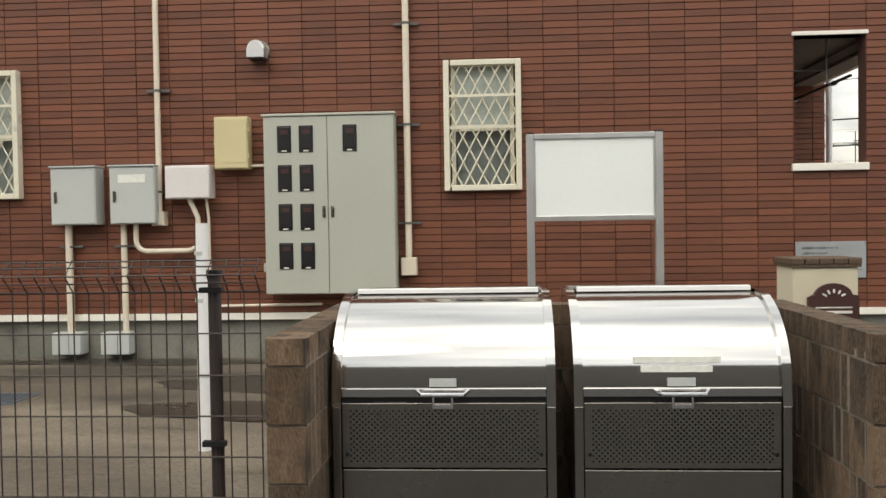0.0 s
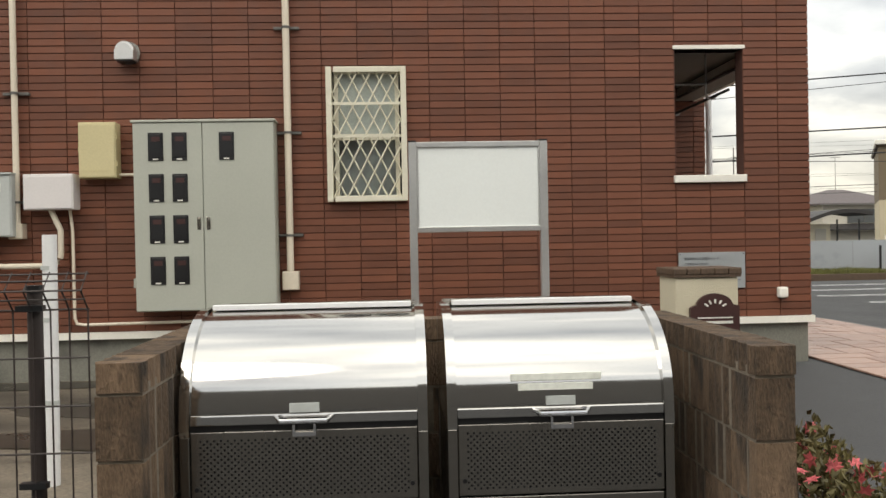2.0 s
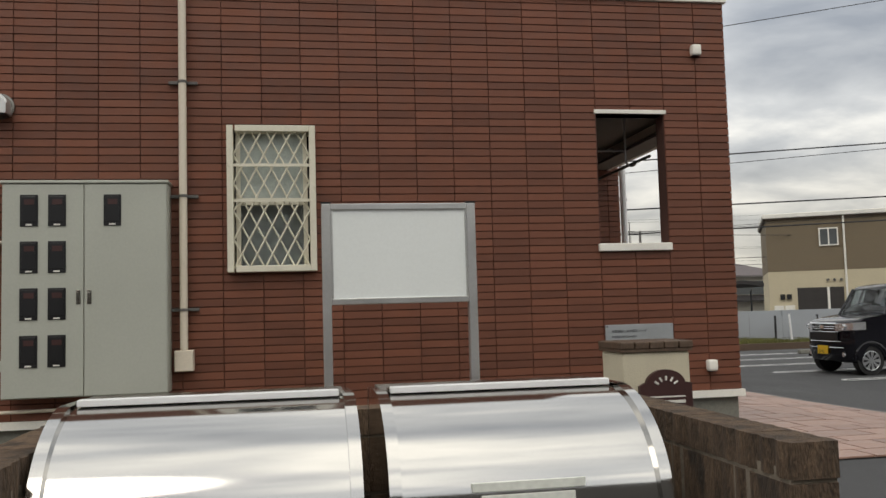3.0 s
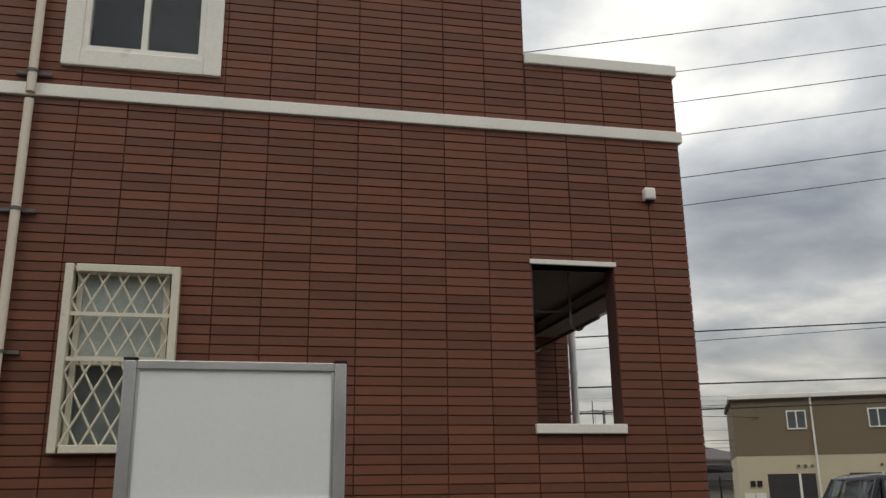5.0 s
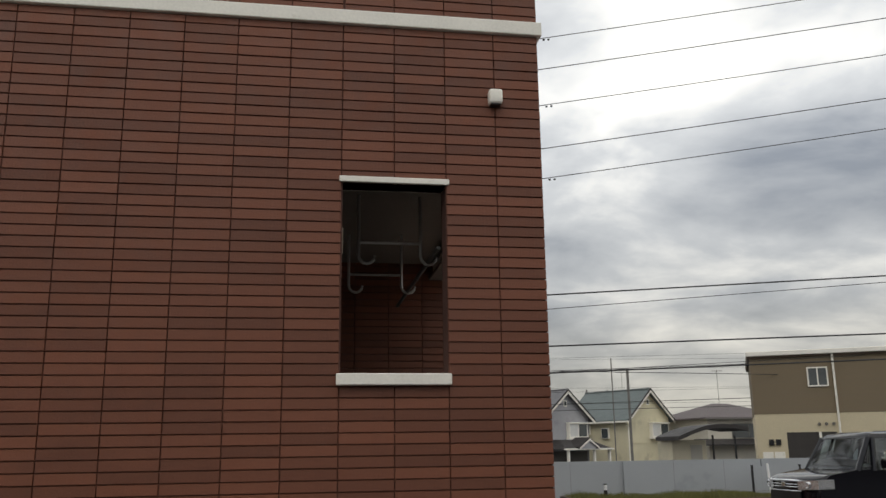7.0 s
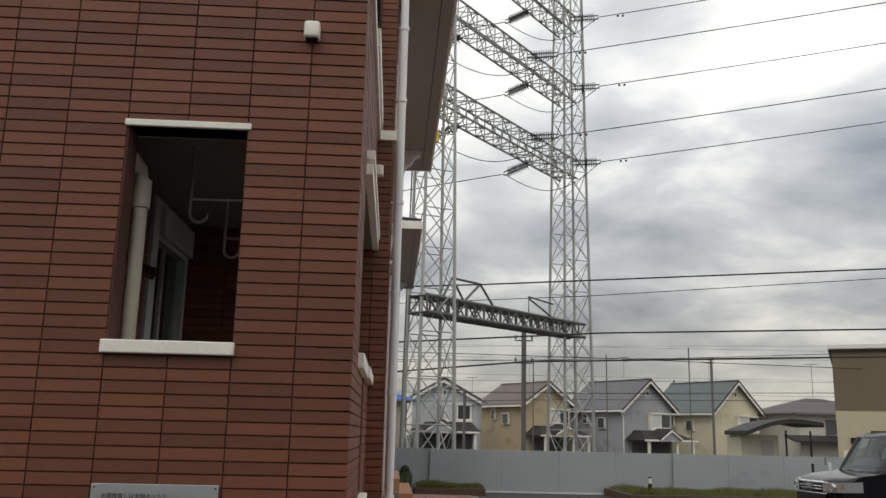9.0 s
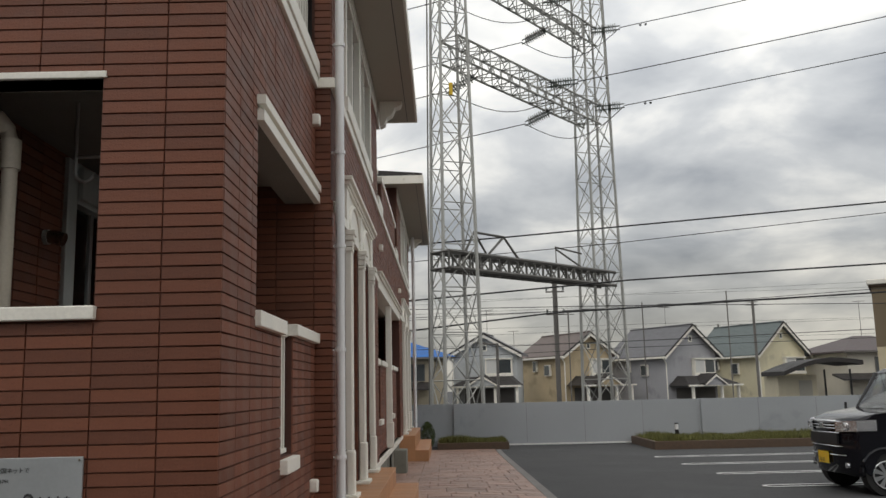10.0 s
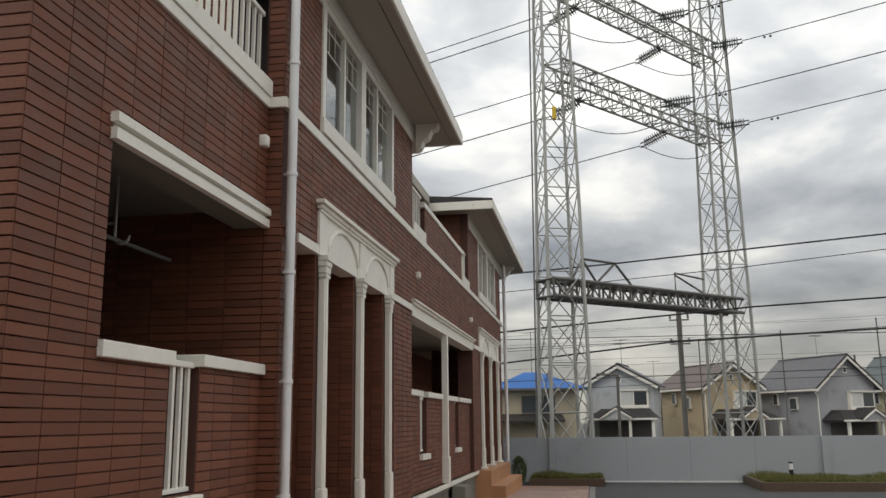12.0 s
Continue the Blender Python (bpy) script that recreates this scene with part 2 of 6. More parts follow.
def tube(bm, pts, r, n=8, r1=None):
    pts = [Vector(p) for p in pts]
    rings = []
    for i, p in enumerate(pts):
        d = (pts[min(i + 1, len(pts) - 1)] - pts[max(i - 1, 0)]).normalized()
        a = d.cross(Vector((0, 0, 1)) if abs(d.z) < 0.9 else Vector((1, 0, 0))).normalized()
        b = d.cross(a)
        rr = r if r1 is None else r + (r1 - r) * i / max(1, len(pts) - 1)
        rings.append([bm.verts.new(p + rr * (a * math.cos(2 * math.pi * k / n) + b * math.sin(2 * math.pi * k / n))) for k in range(n)])
    for s, t in zip(rings, rings[1:]):
        for k in range(n):
            bm.faces.new((s[k], s[(k + 1) % n], t[(k + 1) % n], t[k]))
    bm.faces.new(rings[0][::-1])
    bm.faces.new(rings[-1])
    return bm


def tubes(r, *runs, n=8):
    bm = bmesh.new()
    for pts in runs:
        tube(bm, pts, r, n)
    return bm


def prism(bm, outline, axis, a, b):
    """An outline of (u, v) pairs drawn out along an axis from a to b."""
    def at(u, v, w):
        return {"x": (w, u, v), "y": (u, w, v), "z": (u, v, w)}[axis]
    s, t = [bm.verts.new(at(u, v, a)) for u, v in outline], [bm.verts.new(at(u, v, b)) for u, v in outline]
    n = len(s)
    bm.faces.new(s)
    bm.faces.new(t[::-1])
    for k in range(n):
        bm.faces.new((s[k], t[k], t[(k + 1) % n], s[(k + 1) % n]))
    return bm


def mesh(bm, name):
    bmesh.ops.recalc_face_normals(bm, faces=bm.faces[:])
    me = bpy.data.meshes.new(name)
    bm.to_mesh(me)
    bm.free()
    return me


def part(name, bm, material, parent=None, label="", smooth=False):
    me = mesh(bm, name)
    me.materials.append(material)
    if smooth:
        me.shade_smooth()
        me.set_sharp_from_angle(angle=radians(40))
    ob = new(name, me)
    if parent:
        ob.parent = parent
    return tagged(ob, label)


def solid(name, bm, material, label, category, kind="structure", group="", smooth=False):
    return tagged(part(name, bm, material, smooth=smooth), label, category, group, kind)


def thing(name, label, category, x=0, y=0, z=0, group="", kind="", rz=0):
    ob = new(name)
    ob.matrix_basis = pose(x, y, z, 0, 0, rz)
    return tagged(ob, label, category, group, kind)


def minus(rect, holes):
    """What is left of (u0, u1, v0, v1) without the holes, as rectangles."""
    left = [rect]
    for h0, h1, g0, g1 in holes:
        nxt = []
        for u0, u1, v0, v1 in left:
            if h1 <= u0 or h0 >= u1 or g1 <= v0 or g0 >= v1:
                nxt.append((u0, u1, v0, v1))
                continue
            if h0 > u0:
                nxt.append((u0, h0, v0, v1))
            if h1 < u1:
                nxt.append((h1, u1, v0, v1))
            a, b = max(u0, h0), min(u1, h1)
            if g0 > v0:
                nxt.append((a, b, v0, g0))
            if g1 < v1:
                nxt.append((a, b, g1, v1))
        left = nxt
    return left


TW, TH = 0.31, 0.0628          # pitch of the wall tiles
LATE = []                      # tiled faces, laid last


def wall(name, axis, at, depth, u0, u1, z0, z1, holes=(), label="", tiled=1, u_start=0.0, picks=None):
    """A wall along x or y whose outer face lies at 'at' and whose body goes 'depth' inwards (signed); tiled on its outer face."""
    bm = bmesh.new()
    a, b = sorted((at, at + depth))
    for p0, p1, q0, q1 in minus((u0, u1, z0, z1), holes):
        if axis == "x":
            box(bm, p0, p1, a, b, q0, q1)
        else:
            box(bm, a, b, p0, p1, q0, q1)
    ob = solid(name, bm, GROUT, label or "wall faced with red-brown brick tiles", "wall")
    if tiled:
        LATE.append((ob, axis, at, -1 if depth > 0 else 1, (u0, u1, z0, z1), list(holes), u_start, picks))
    return ob


def gz(x, y):
    """Height of the ground: the yard falls away from the building, the road is a little lower."""
    if y < -5.3:
        return 0.3 - 0.2 * min(1, (-5.3 - y) / 1.7)
    a = 0.28 * min(1, max(0, (17 - y) / 13)) + 0.02
    b = 1 - 0.97 * min(1, max(0, (x - 1.2) / 4.0)) * min(1, max(0, (y + 3) / 6))
    return a * b


# ---- ground ----
def build_ground():
    xs = [-600, -60, -14, -6, -2.5, 0, 0.6, 1.2, 2.4, 2.6, 3.6, 5.2, 7, 9, 12, 20, 60, 600]
    ys = [-600, -60, -9, -7, -5.3, -5.2, -3, 0, 3, 5, 7, 9, 11, 13, 15, 17, 19, 24, 60, 600]
    bm = bmesh.new()
    g = [[bm.verts.new((x, y, gz(x, y))) for x in xs] for y in ys]
    for j in range(len(ys) - 1):
        for i in range(len(xs) - 1):
            bm.faces.new((g[j][i], g[j][i + 1], g[j + 1][i + 1], g[j + 1][i]))
    solid("ground", bm, ASPH, "dark grey asphalt yard and road", "ground")
    solid("pavement", boxes((-16, -2.65, -5.05, -0.0, 0.1, 0.306)), PAD, "damp stained concrete parking slab beside the wall", "pavement")


build_ground()
# Unseen wall, added to give the bin lids a dark reflected band.
solid("wall_unseen_street", boxes((-45, 35, -17.2, -17.0, 0, 6.2)), POLE, "unseen plain wall added across the road to darken reflections", "wall")

# ---- the brick-tiled apartment house ----
S2 = 5.75      # underside of the eaves
PX = 0.14      # the long side stands this far proud of the corner porch

# south wall
wall("wall_south", "x", 0, 0.16, -16, 0, 0.72, 4.10,
     [(-4.25, -3.6, 1.83, 2.93), (-8.9, -8.22, 1.83, 2.95), (-1.2, -0.59, 1.95, 3.10)], u_start=-0.588, picks=(-2.2, 0, 0.72, 3.4))
wall("wall_south_upper", "x", 0, 0.16, -16, -1.2, 4.19, S2, [(-4.35, -3.51, 4.44, 5.5)], u_start=-0.588)
wall("wall_south_parapet", "x", 0, 0.16, -1.2, 0, 4.19, 4.66, u_start=-0.588)
solid("foundation", boxes((-16, -0.01, 0.03, 0.3, 0, 0.66), (-0.3, -0.03, 0.3, 3.0, 0, 0.66), (-0.3, PX - 0.05, 3.0, 20, 0, 0.6)), CONC, "grey rendered concrete foundation strip", "foundation")
solid("trim", boxes((-16, 0.03, -0.03, 0.1, 0.66, 0.72), (-0.1, 0.03, 0.1, 3.0, 0.66, 0.72)), WHITE, "white drip trim above the foundation", "trim")
solid("trim", boxes((-16, 0.035, -0.035, 0.12, 4.10, 4.19), (-0.1, 0.035, 0.12, 2.98, 4.10, 4.19), (0.0, PX + 0.035, 2.96, 3.1, 4.10, 4.19), (0.05, PX + 0.035, 3.1, 20, 4.10, 4.19), bevel=0.006), WHITE, "white horizontal belt moulding between the storeys", "trim")
solid("trim", boxes((-1.2, 0.035, -0.035, 0.2, 4.66, 4.75), (-0.18, 0.035, 0.2, 1.3, 4.66, 4.75), bevel=0.008), WHITE, "white cap on the balcony parapet", "trim")

# side wall of the corner porch
wall("wall_east_porch", "y", 0, -0.16, 0, 3.0, 0.72, 4.10, [(0.75, 3.1, 1.95, 3.14), (1.52, 1.95, 1.16, 2.0)], u_start=0, picks=(0, 3, 0.7, 2.4))
wall("wall_east_porch_upper", "y", 0, -0.16, 0, 1.3, 4.19, 4.66, u_start=0)
wall("wall_pilaster_return", "x", 3.0, 0.3, 0.0, PX, 0.66, S2, u_start=0)
wall("wall_porch_back", "x", 3.0, 0.16, -1.6, 0.0, 0.66, 4.10, u_start=0, picks=(-2, 1, 0, 5))
wall("wall_porch_inner", "y", -1.6, -0.16, 0.16, 3.0, 0.66, 3.3, [(1.95, 2.95, 0.7, 3.2)], u_start=0)
wall("wall_balcony_back", "x", 2.4, 0.16, -1.6, -0.1, 4.19, S2, u_start=0)
solid("floor", boxes((-1.6, -0.16, 0.16, 3.0, 0.5, 0.7)), CONC, "grey concrete porch floor", "floor")
# Ceiling and beam soffit take the board colour that includes shade.
solid("ceiling", boxes((-1.6, -0.17, 0.17, 2.99, 3.26, 3.4)), PCEIL, "board ceiling of the corner porch, darkened for shade", "ceiling")
solid("floor", boxes((-1.6, -0.17, 0.17, 2.99, 3.96, 4.08)), CONC, "balcony slab over the porch", "floor")
solid("soffit", boxes((-0.24, 0.03, 0.76, 2.99, 3.11, 3.14)), PCEIL, "board soffit under the porch beam, darkened for shade", "soffit")
solid("trim", boxes((0.0, 0.05, 0.72, 3.0, 3.105, 3.17), (-0.2, 0.016, 0.74, 3.0, 3.17, 3.2), (-0.2, 0.06, 0.71, 3.0, 3.2, 3.255)), WHITE, "white stepped beam over the porch opening", "trim")
solid("trim", boxes((-1.22, -0.57, -0.02, 0.17, 3.10, 3.135), bevel=0.004), WHITE, "thin white lintel strip", "trim")
solid("window_sill", boxes((-1.225, -0.575, -0.045, 0.19, 1.92, 1.985), bevel=0.006), WHITE, "white projecting sill of the porch opening", "sill")
solid("window_sill", boxes((-0.19, 0.045, 0.73, 1.54, 1.93, 2.02), bevel=0.006), WHITE, "white capping on the porch parapet", "sill")
solid("window_sill", boxes((-0.19, 0.05, 1.92, 3.0, 1.95, 2.03), bevel=0.006), WHITE, "white capping on the porch parapet", "sill")
solid("window_sill", boxes((-0.17, 0.06, 1.5, 1.97, 1.06, 1.15), bevel=0.006), WHITE, "white sill block under the railing slot", "sill")
solid("trim", boxes((-0.2, 0.05, 1.25, 2.98, 4.19, 4.33), bevel=0.006), WHITE, "deep white capping under the balcony railing", "trim")
# Hallway gloom is put into the colour of these walls.
solid("wall_door_reveal", boxes((-2.6, -1.76, 1.85, 1.91, 0.7, 3.25), (-2.6, -1.76, 2.98, 3.04, 0.7, 3.25), (-2.66, -2.6, 1.85, 3.04, 0.7, 3.25)), DARK, "near-black hallway walls behind the porch door, shade in their colour", "wall")


def porch_door():
    d = thing("door_1", "grey framed glazed porch door under a shutter box, shut", "door", -1.62, 2.45, 0.7, kind="structure")
    part("door_frame", boxes((-0.05, 0.06, -0.56, -0.40, 0, 2.54), (-0.05, 0.06, 0.47, 0.54, 0, 2.54), (-0.05, 0.06, -0.40, 0.47, 2.24, 2.54), bevel=0.006), BOXG, d)
    part("shutter_box", boxes((0.06, 0.1, -0.4, 0.53, 2.27, 2.5), bevel=0.008), BOXG, d)
    part("pane", boxes((-0.03, -0.015, -0.40, 0.47, 0.05, 2.24)), GLASS, d)
    part("stile", boxes((-0.04, 0.0, 0.0, 0.05, 0.05, 2.24), bevel=0.004), ALU, d)
    part("rail", boxes((-0.04, -0.002, -0.40, 0.0, 0.02, 0.09), (-0.04, -0.002, 0.05, 0.47, 0.02, 0.09)), ALU, d)


porch_door()


def railing(name, label, x, y0, y1, z0, z1, step=0.1, along="y"):
    r = thing(name, label, "railing", x, y0, z0, rz=0 if along == "y" else -90)
    n = max(2, round((y1 - y0) / step))
    h = z1 - z0
    part("top_rail", boxes((-0.025, 0.025, 0, y1 - y0, h - 0.04, h), bevel=0.005), WHITE, r)
    part("bottom_rail", boxes((-0.02, 0.02, 0, y1 - y0, 0, 0.03), bevel=0.004), WHITE, r)
    me = None
    for i in range(n):
        y = (i + 0.5) * (y1 - y0) / n
        if me is None:
            ob = part("bar", boxes((-0.012, 0.012, -0.016, 0.016, 0.03, h - 0.04)), WHITE, r)
            me = ob.data
        else:
            ob = new("bar", me)
            ob.parent = r
        ob.location = (0, y, 0)
    return r


railing("slot_railing", "white metal bars in the porch parapet slot", -0.05, 1.53, 1.94, 1.17, 1.98, 0.105)
railing("balcony_railing", "white metal balcony railing over the corner porch", -0.06, 1.3, 2.98, 4.33, 4.95, 0.12)

# long east side
E0, E1 = 3.0, 19.6
solid("floor", boxes((-1.4, PX - 0.02, 3.16, E1, 0.5, 0.62)), CONC, "porch floor behind the pillars", "floor")
wall("wall_east_back", "y", -1.4, -0.16, 3.16, E1, 0.62, S2, [(4.4, 5.1, 0.62, 2.7), (5.8, 6.4, 0.62, 2.7), (8.6, 10.2, 1.3, 2.7), (11.4, 13.0, 1.3, 2.7)])
# One near-black sheet paints the unlit rooms behind the arcade.
solid("wall_behind_openings", boxes((-2.4, -2.3, 3.2, E1, 0.6, 3.0)), DARK, "near-black sheet standing for unlit rooms behind the porch openings", "wall")
solid("ceiling", boxes((-1.4, PX - 0.16, 3.16, E1, 3.1, 3.2)), SOFFIT, "beige ceiling of the arcade", "ceiling")
wall("wall_east_band", "y", PX, -0.16, E0 + 0.3, E1, 3.14, 4.10)
wall("wall_east_pilaster", "y", PX, -0.3, E0, 3.36, 0.66, 3.14)
wall("wall_east_pier", "y", PX, -0.3, 6.95, 8.02, 0.62, 3.14)
wall("wall_east_pier", "y", PX, -0.3, 14.05, 15.1, 0.62, 3.14)
wall("wall_east_pier", "y", PX, -0.3, 18.7, E1, 0.62, 3.14)
wall("wall_east_parapet", "y", PX - 0.08, -0.16, 8.02, 14.05, 0.62, 1.95, [(9.0, 9.5, 1.15, 2.0), (12.2, 12.6, 1.15, 2.0)])
wall("wall_east_upper", "y", PX, -0.16, E0, 8.1, 4.19, S2, [(3.95, 6.85, 4.3, 5.65)])
wall("wall_east_upper", "y", PX, -0.16, 13.6, E1, 4.19, S2, [(15.1, 18.3, 4.3, 5.65)])
wall("wall_east_balcony", "y", PX, -0.16, 9.0, 12.7, 4.19, 4.72)
wall("wall_balcony_side", "x", 13.6, 0.16, -1.4, PX - 0.16, 4.19, S2)
solid("wall_balcony_side", boxes((-1.4, PX - 0.16, 7.94, 8.1, 4.19, S2)), GROUT, "side wall of the upper balcony", "wall")
wall("wall_north", "x", E1, -0.16, -16, PX, 0.6, S2, tiled=0)
wall("wall_west", "y", -16, 0.16, 0, E1, 0.3, S2, tiled=0)
for y in (4.02, 5.28, 6.55, 15.3, 16.85, 18.4):
    wall("wall_fin", "x", y - 0.12, 0.24, -0.9, PX, 0.655, 3.1)
solid("trim", boxes((PX - 0.1, PX + 0.03, 8.9, 12.8, 4.72, 4.80), bevel=0.006), WHITE, "white cap on the upper balcony parapet", "trim")
solid("trim", boxes((PX - 0.1, PX + 0.035, 8.1, 9.0, 4.19, 4.33), (PX - 0.1, PX + 0.035, 12.7, 13.6, 4.19, 4.33), bevel=0.006), WHITE, "white capping under the balcony railing", "trim")
railing("balcony_railing", "white metal railing in a gap of the balcony parapet", PX - 0.06, 8.12, 8.98, 4.33, 4.9, 0.12)
railing("balcony_railing", "white metal railing in a gap of the balcony parapet", PX - 0.06, 12.72, 13.58, 4.33, 4.9, 0.12)
railing("slot_railing", "white metal bars in an arcade parapet slot", PX - 0.15, 9.0, 9.5, 1.17, 1.95, 0.11)
railing("slot_railing", "white metal bars in an arcade parapet slot", PX - 0.15, 12.2, 12.6, 1.17, 1.95, 0.11)
for a, b in ((8.02, 9.05), (9.45, 10.75), (10.95, 12.25), (12.55, 14.05)):
    solid("window_sill", boxes((PX - 0.26, PX - 0.03, a, b, 1.95, 2.03), bevel=0.006), WHITE, "white capping on the arcade parapet", "sill")
for a, b in ((8.95, 9.55), (12.15, 12.65)):
    solid("window_sill", boxes((PX - 0.25, PX - 0.02, a, b, 1.06, 1.14), bevel=0.006), WHITE, "white sill block under the railing slot", "sill")
solid("trim", boxes((PX - 0.2, PX + 0.03, 3.36, 3.9, 3.06, 3.14), (PX - 0.2, PX + 0.03, 6.9, 8.02, 3.06, 3.14), (PX - 0.2, PX + 0.03, 14.05, 15.0, 3.06, 3.14)), WHITE, "white strip under the tiled band", "trim")
solid("trim", boxes((PX - 0.3, PX + 0.03, 3.0, 3.4, 0.6, 0.66), (PX - 0.3, PX + 0.03, 6.9, 15.2, 0.56, 0.62)), WHITE, "white drip trim above the foundation", "trim")


def arch_panel(y0, y1):
    """White panel with two blind arches and a cornice over three pillars."""
    p = thing("arch_panel", "white moulded panel with two blind arches and cornice", "panel", PX, y0, 3.06, group="arch panels over the pillars")
    w = y1 - y0
    part("backing", boxes((-0.15, 0.02, 0, w, 0, 0.46)), WHITE, p)
    part("cornice", boxes((-0.1, 0.06, -0.02, w + 0.02, 0.42, 0.46), (-0.1, 0.09, -0.05, w + 0.05, 0.46, 0.50), (-0.1, 0.045, 0, w, 0.39, 0.42), bevel=0.005), WHITE, p)
    for k in (0, 1):
        c, r = w * (0.27 + 0.46 * k), w * 0.175
        bm = bmesh.new()
        pts = [(0.022, c + r * math.cos(math.pi * i / 20), 0.02 + 0.33 * math.sin(math.pi * i / 20)) for i in range(21)]
        tube(bm, pts, 0.022, 8)
        part("arch_moulding", bm, WHITE, p, smooth=True)
    for a, b in ((0, 0.07), (0.465, 0.535), (0.93, 1.0)):
        part("spandrel", boxes((0.02, 0.034, w * a, w * b, 0, 0.39), bevel=0.004), WHITE, p)
    return p


arch_panel(3.9, 6.88)
arch_panel(15.0, 18.75)


def flat_panel(y0, y1):
    p = thing("lintel_panel", "white flat lintel panel with cornice", "panel", PX, y0, 3.0)
    w = y1 - y0
    part("backing", boxes((-0.2, 0.02, 0, w, 0, 0.17)), WHITE, p)
    part("cornice", boxes((-0.1, 0.05, -0.02, w + 0.02, 0.15, 0.19), (-0.1, 0.08, -0.05, w + 0.05, 0.19, 0.22), bevel=0.005), WHITE, p)


flat_panel(8.03, 14.04)


def pillar(y, z0, z1):
    p = thing("pillar", "slender white pillar with plinth and stepped capital", "pillar", PX + 0.02, y, z0, group="white arcade pillars")
    h = z1 - z0
    part("shaft", boxes((-0.016, 0.045, -0.05, 0.05, 0.42, h - 0.16), (-0.01, 0.056, -0.03, 0.03, 0.42, h - 0.16), bevel=0.008), WHITE, p)
    part("plinth", boxes((-0.016, 0.068, -0.068, 0.068, 0.03, 0.42), bevel=0.02), WHITE, p)
    part("foot", boxes((-0.28, 0.1, -0.17, 0.17, 0, 0.035), bevel=0.006), WHITE, p)
    part("capital", boxes((-0.016, 0.06, -0.065, 0.072, h - 0.2, h - 0.165), (-0.016, 0.072, -0.082, 0.082, h - 0.1, h - 0.05), (-0.016, 0.085, -0.09, 0.095, h - 0.05, h), (-0.016, 0.062, -0.07, 0.075, h - 0.16, h - 0.1), bevel=0.006), WHITE, p)
    return p


first = pillar(4.02, 0.62, 3.06)
for y in (5.28, 6.55, 15.3, 16.85, 18.4):
    copy_thing(first, pose(PX + 0.02, y, 0.62))
post = thing("post", "slim white square post in the arcade", "post", PX - 0.02, 10.85, 0.62)
part("shaft", boxes((-0.05, 0.05, -0.05, 0.05, 0, 2.38), bevel=0.006), WHITE, post)
part("plinth", boxes((-0.07, 0.07, -0.07, 0.07, 0, 0.42), bevel=0.012), WHITE, post)


def big_window(y0, y1, z0, z1):
    w = thing("window_1", "tall white framed four-light window reflecting the sky", "window", PX, y0, z0, kind="structure")
    W, H = y1 - y0, z1 - z0
    part("window_frame", boxes((-0.16, 0.03, -0.05, 0.05, -0.1, H), (-0.16, 0.03, W - 0.05, W + 0.05, -0.1, H), (-0.16, 0.03, 0.05, W - 0.05, H - 0.07, H), (-0.16, 0.03, W / 2 - 0.09, W / 2 + 0.09, 0, H - 0.07), bevel=0.005), WHITE, w)
    part("window_sill", boxes((-0.16, 0.05, -0.06, W + 0.06, -0.12, 0.03), bevel=0.006), WHITE, w)
    for k in (0.26, 0.74):
        c = W * k
        part("mullion", boxes((-0.06, 0.01, c - 0.03, c + 0.03, 0.03, H - 0.07)), WHITE, w)
        for s in (-1, 1):
            a, b = sorted((c + 0.03 * s, c + s * (W * 0.24 - 0.06)))
            part("pane", boxes((-0.045, -0.035, a, b, 0.03, H - 0.07)), GLASS, w).visible_shadow = False
            part("glazing_bar", boxes((-0.034, -0.03, a + (b - a) * 0.33 - 0.006, a + (b - a) * 0.33 + 0.006, H * 0.62, H - 0.07), (-0.034, -0.03, a + (b - a) * 0.66 - 0.006, a + (b - a) * 0.66 + 0.006, H * 0.62, H - 0.07), (-0.0345, -0.0295, a, b, H * 0.62, H * 0.63), (-0.0345, -0.0295, a, b, H * 0.8, H * 0.81)), WHITE, w)
    # Near-black boards carry the room's darkness in their colour.
    part("room_backing", boxes((-0.9, -0.85, -0.1, W + 0.1, -0.1, H + 0.1), (-0.85, -0.17, -0.1, -0.05, -0.1, H + 0.1), (-0.85, -0.17, W + 0.05, W + 0.1, -0.1, H + 0.1)), DARK, w, "near-black boards standing for the unlit room behind the glass")


big_window(3.98, 6.82, 4.33, 5.62)
big_window(15.13, 18.27, 4.33, 5.62)


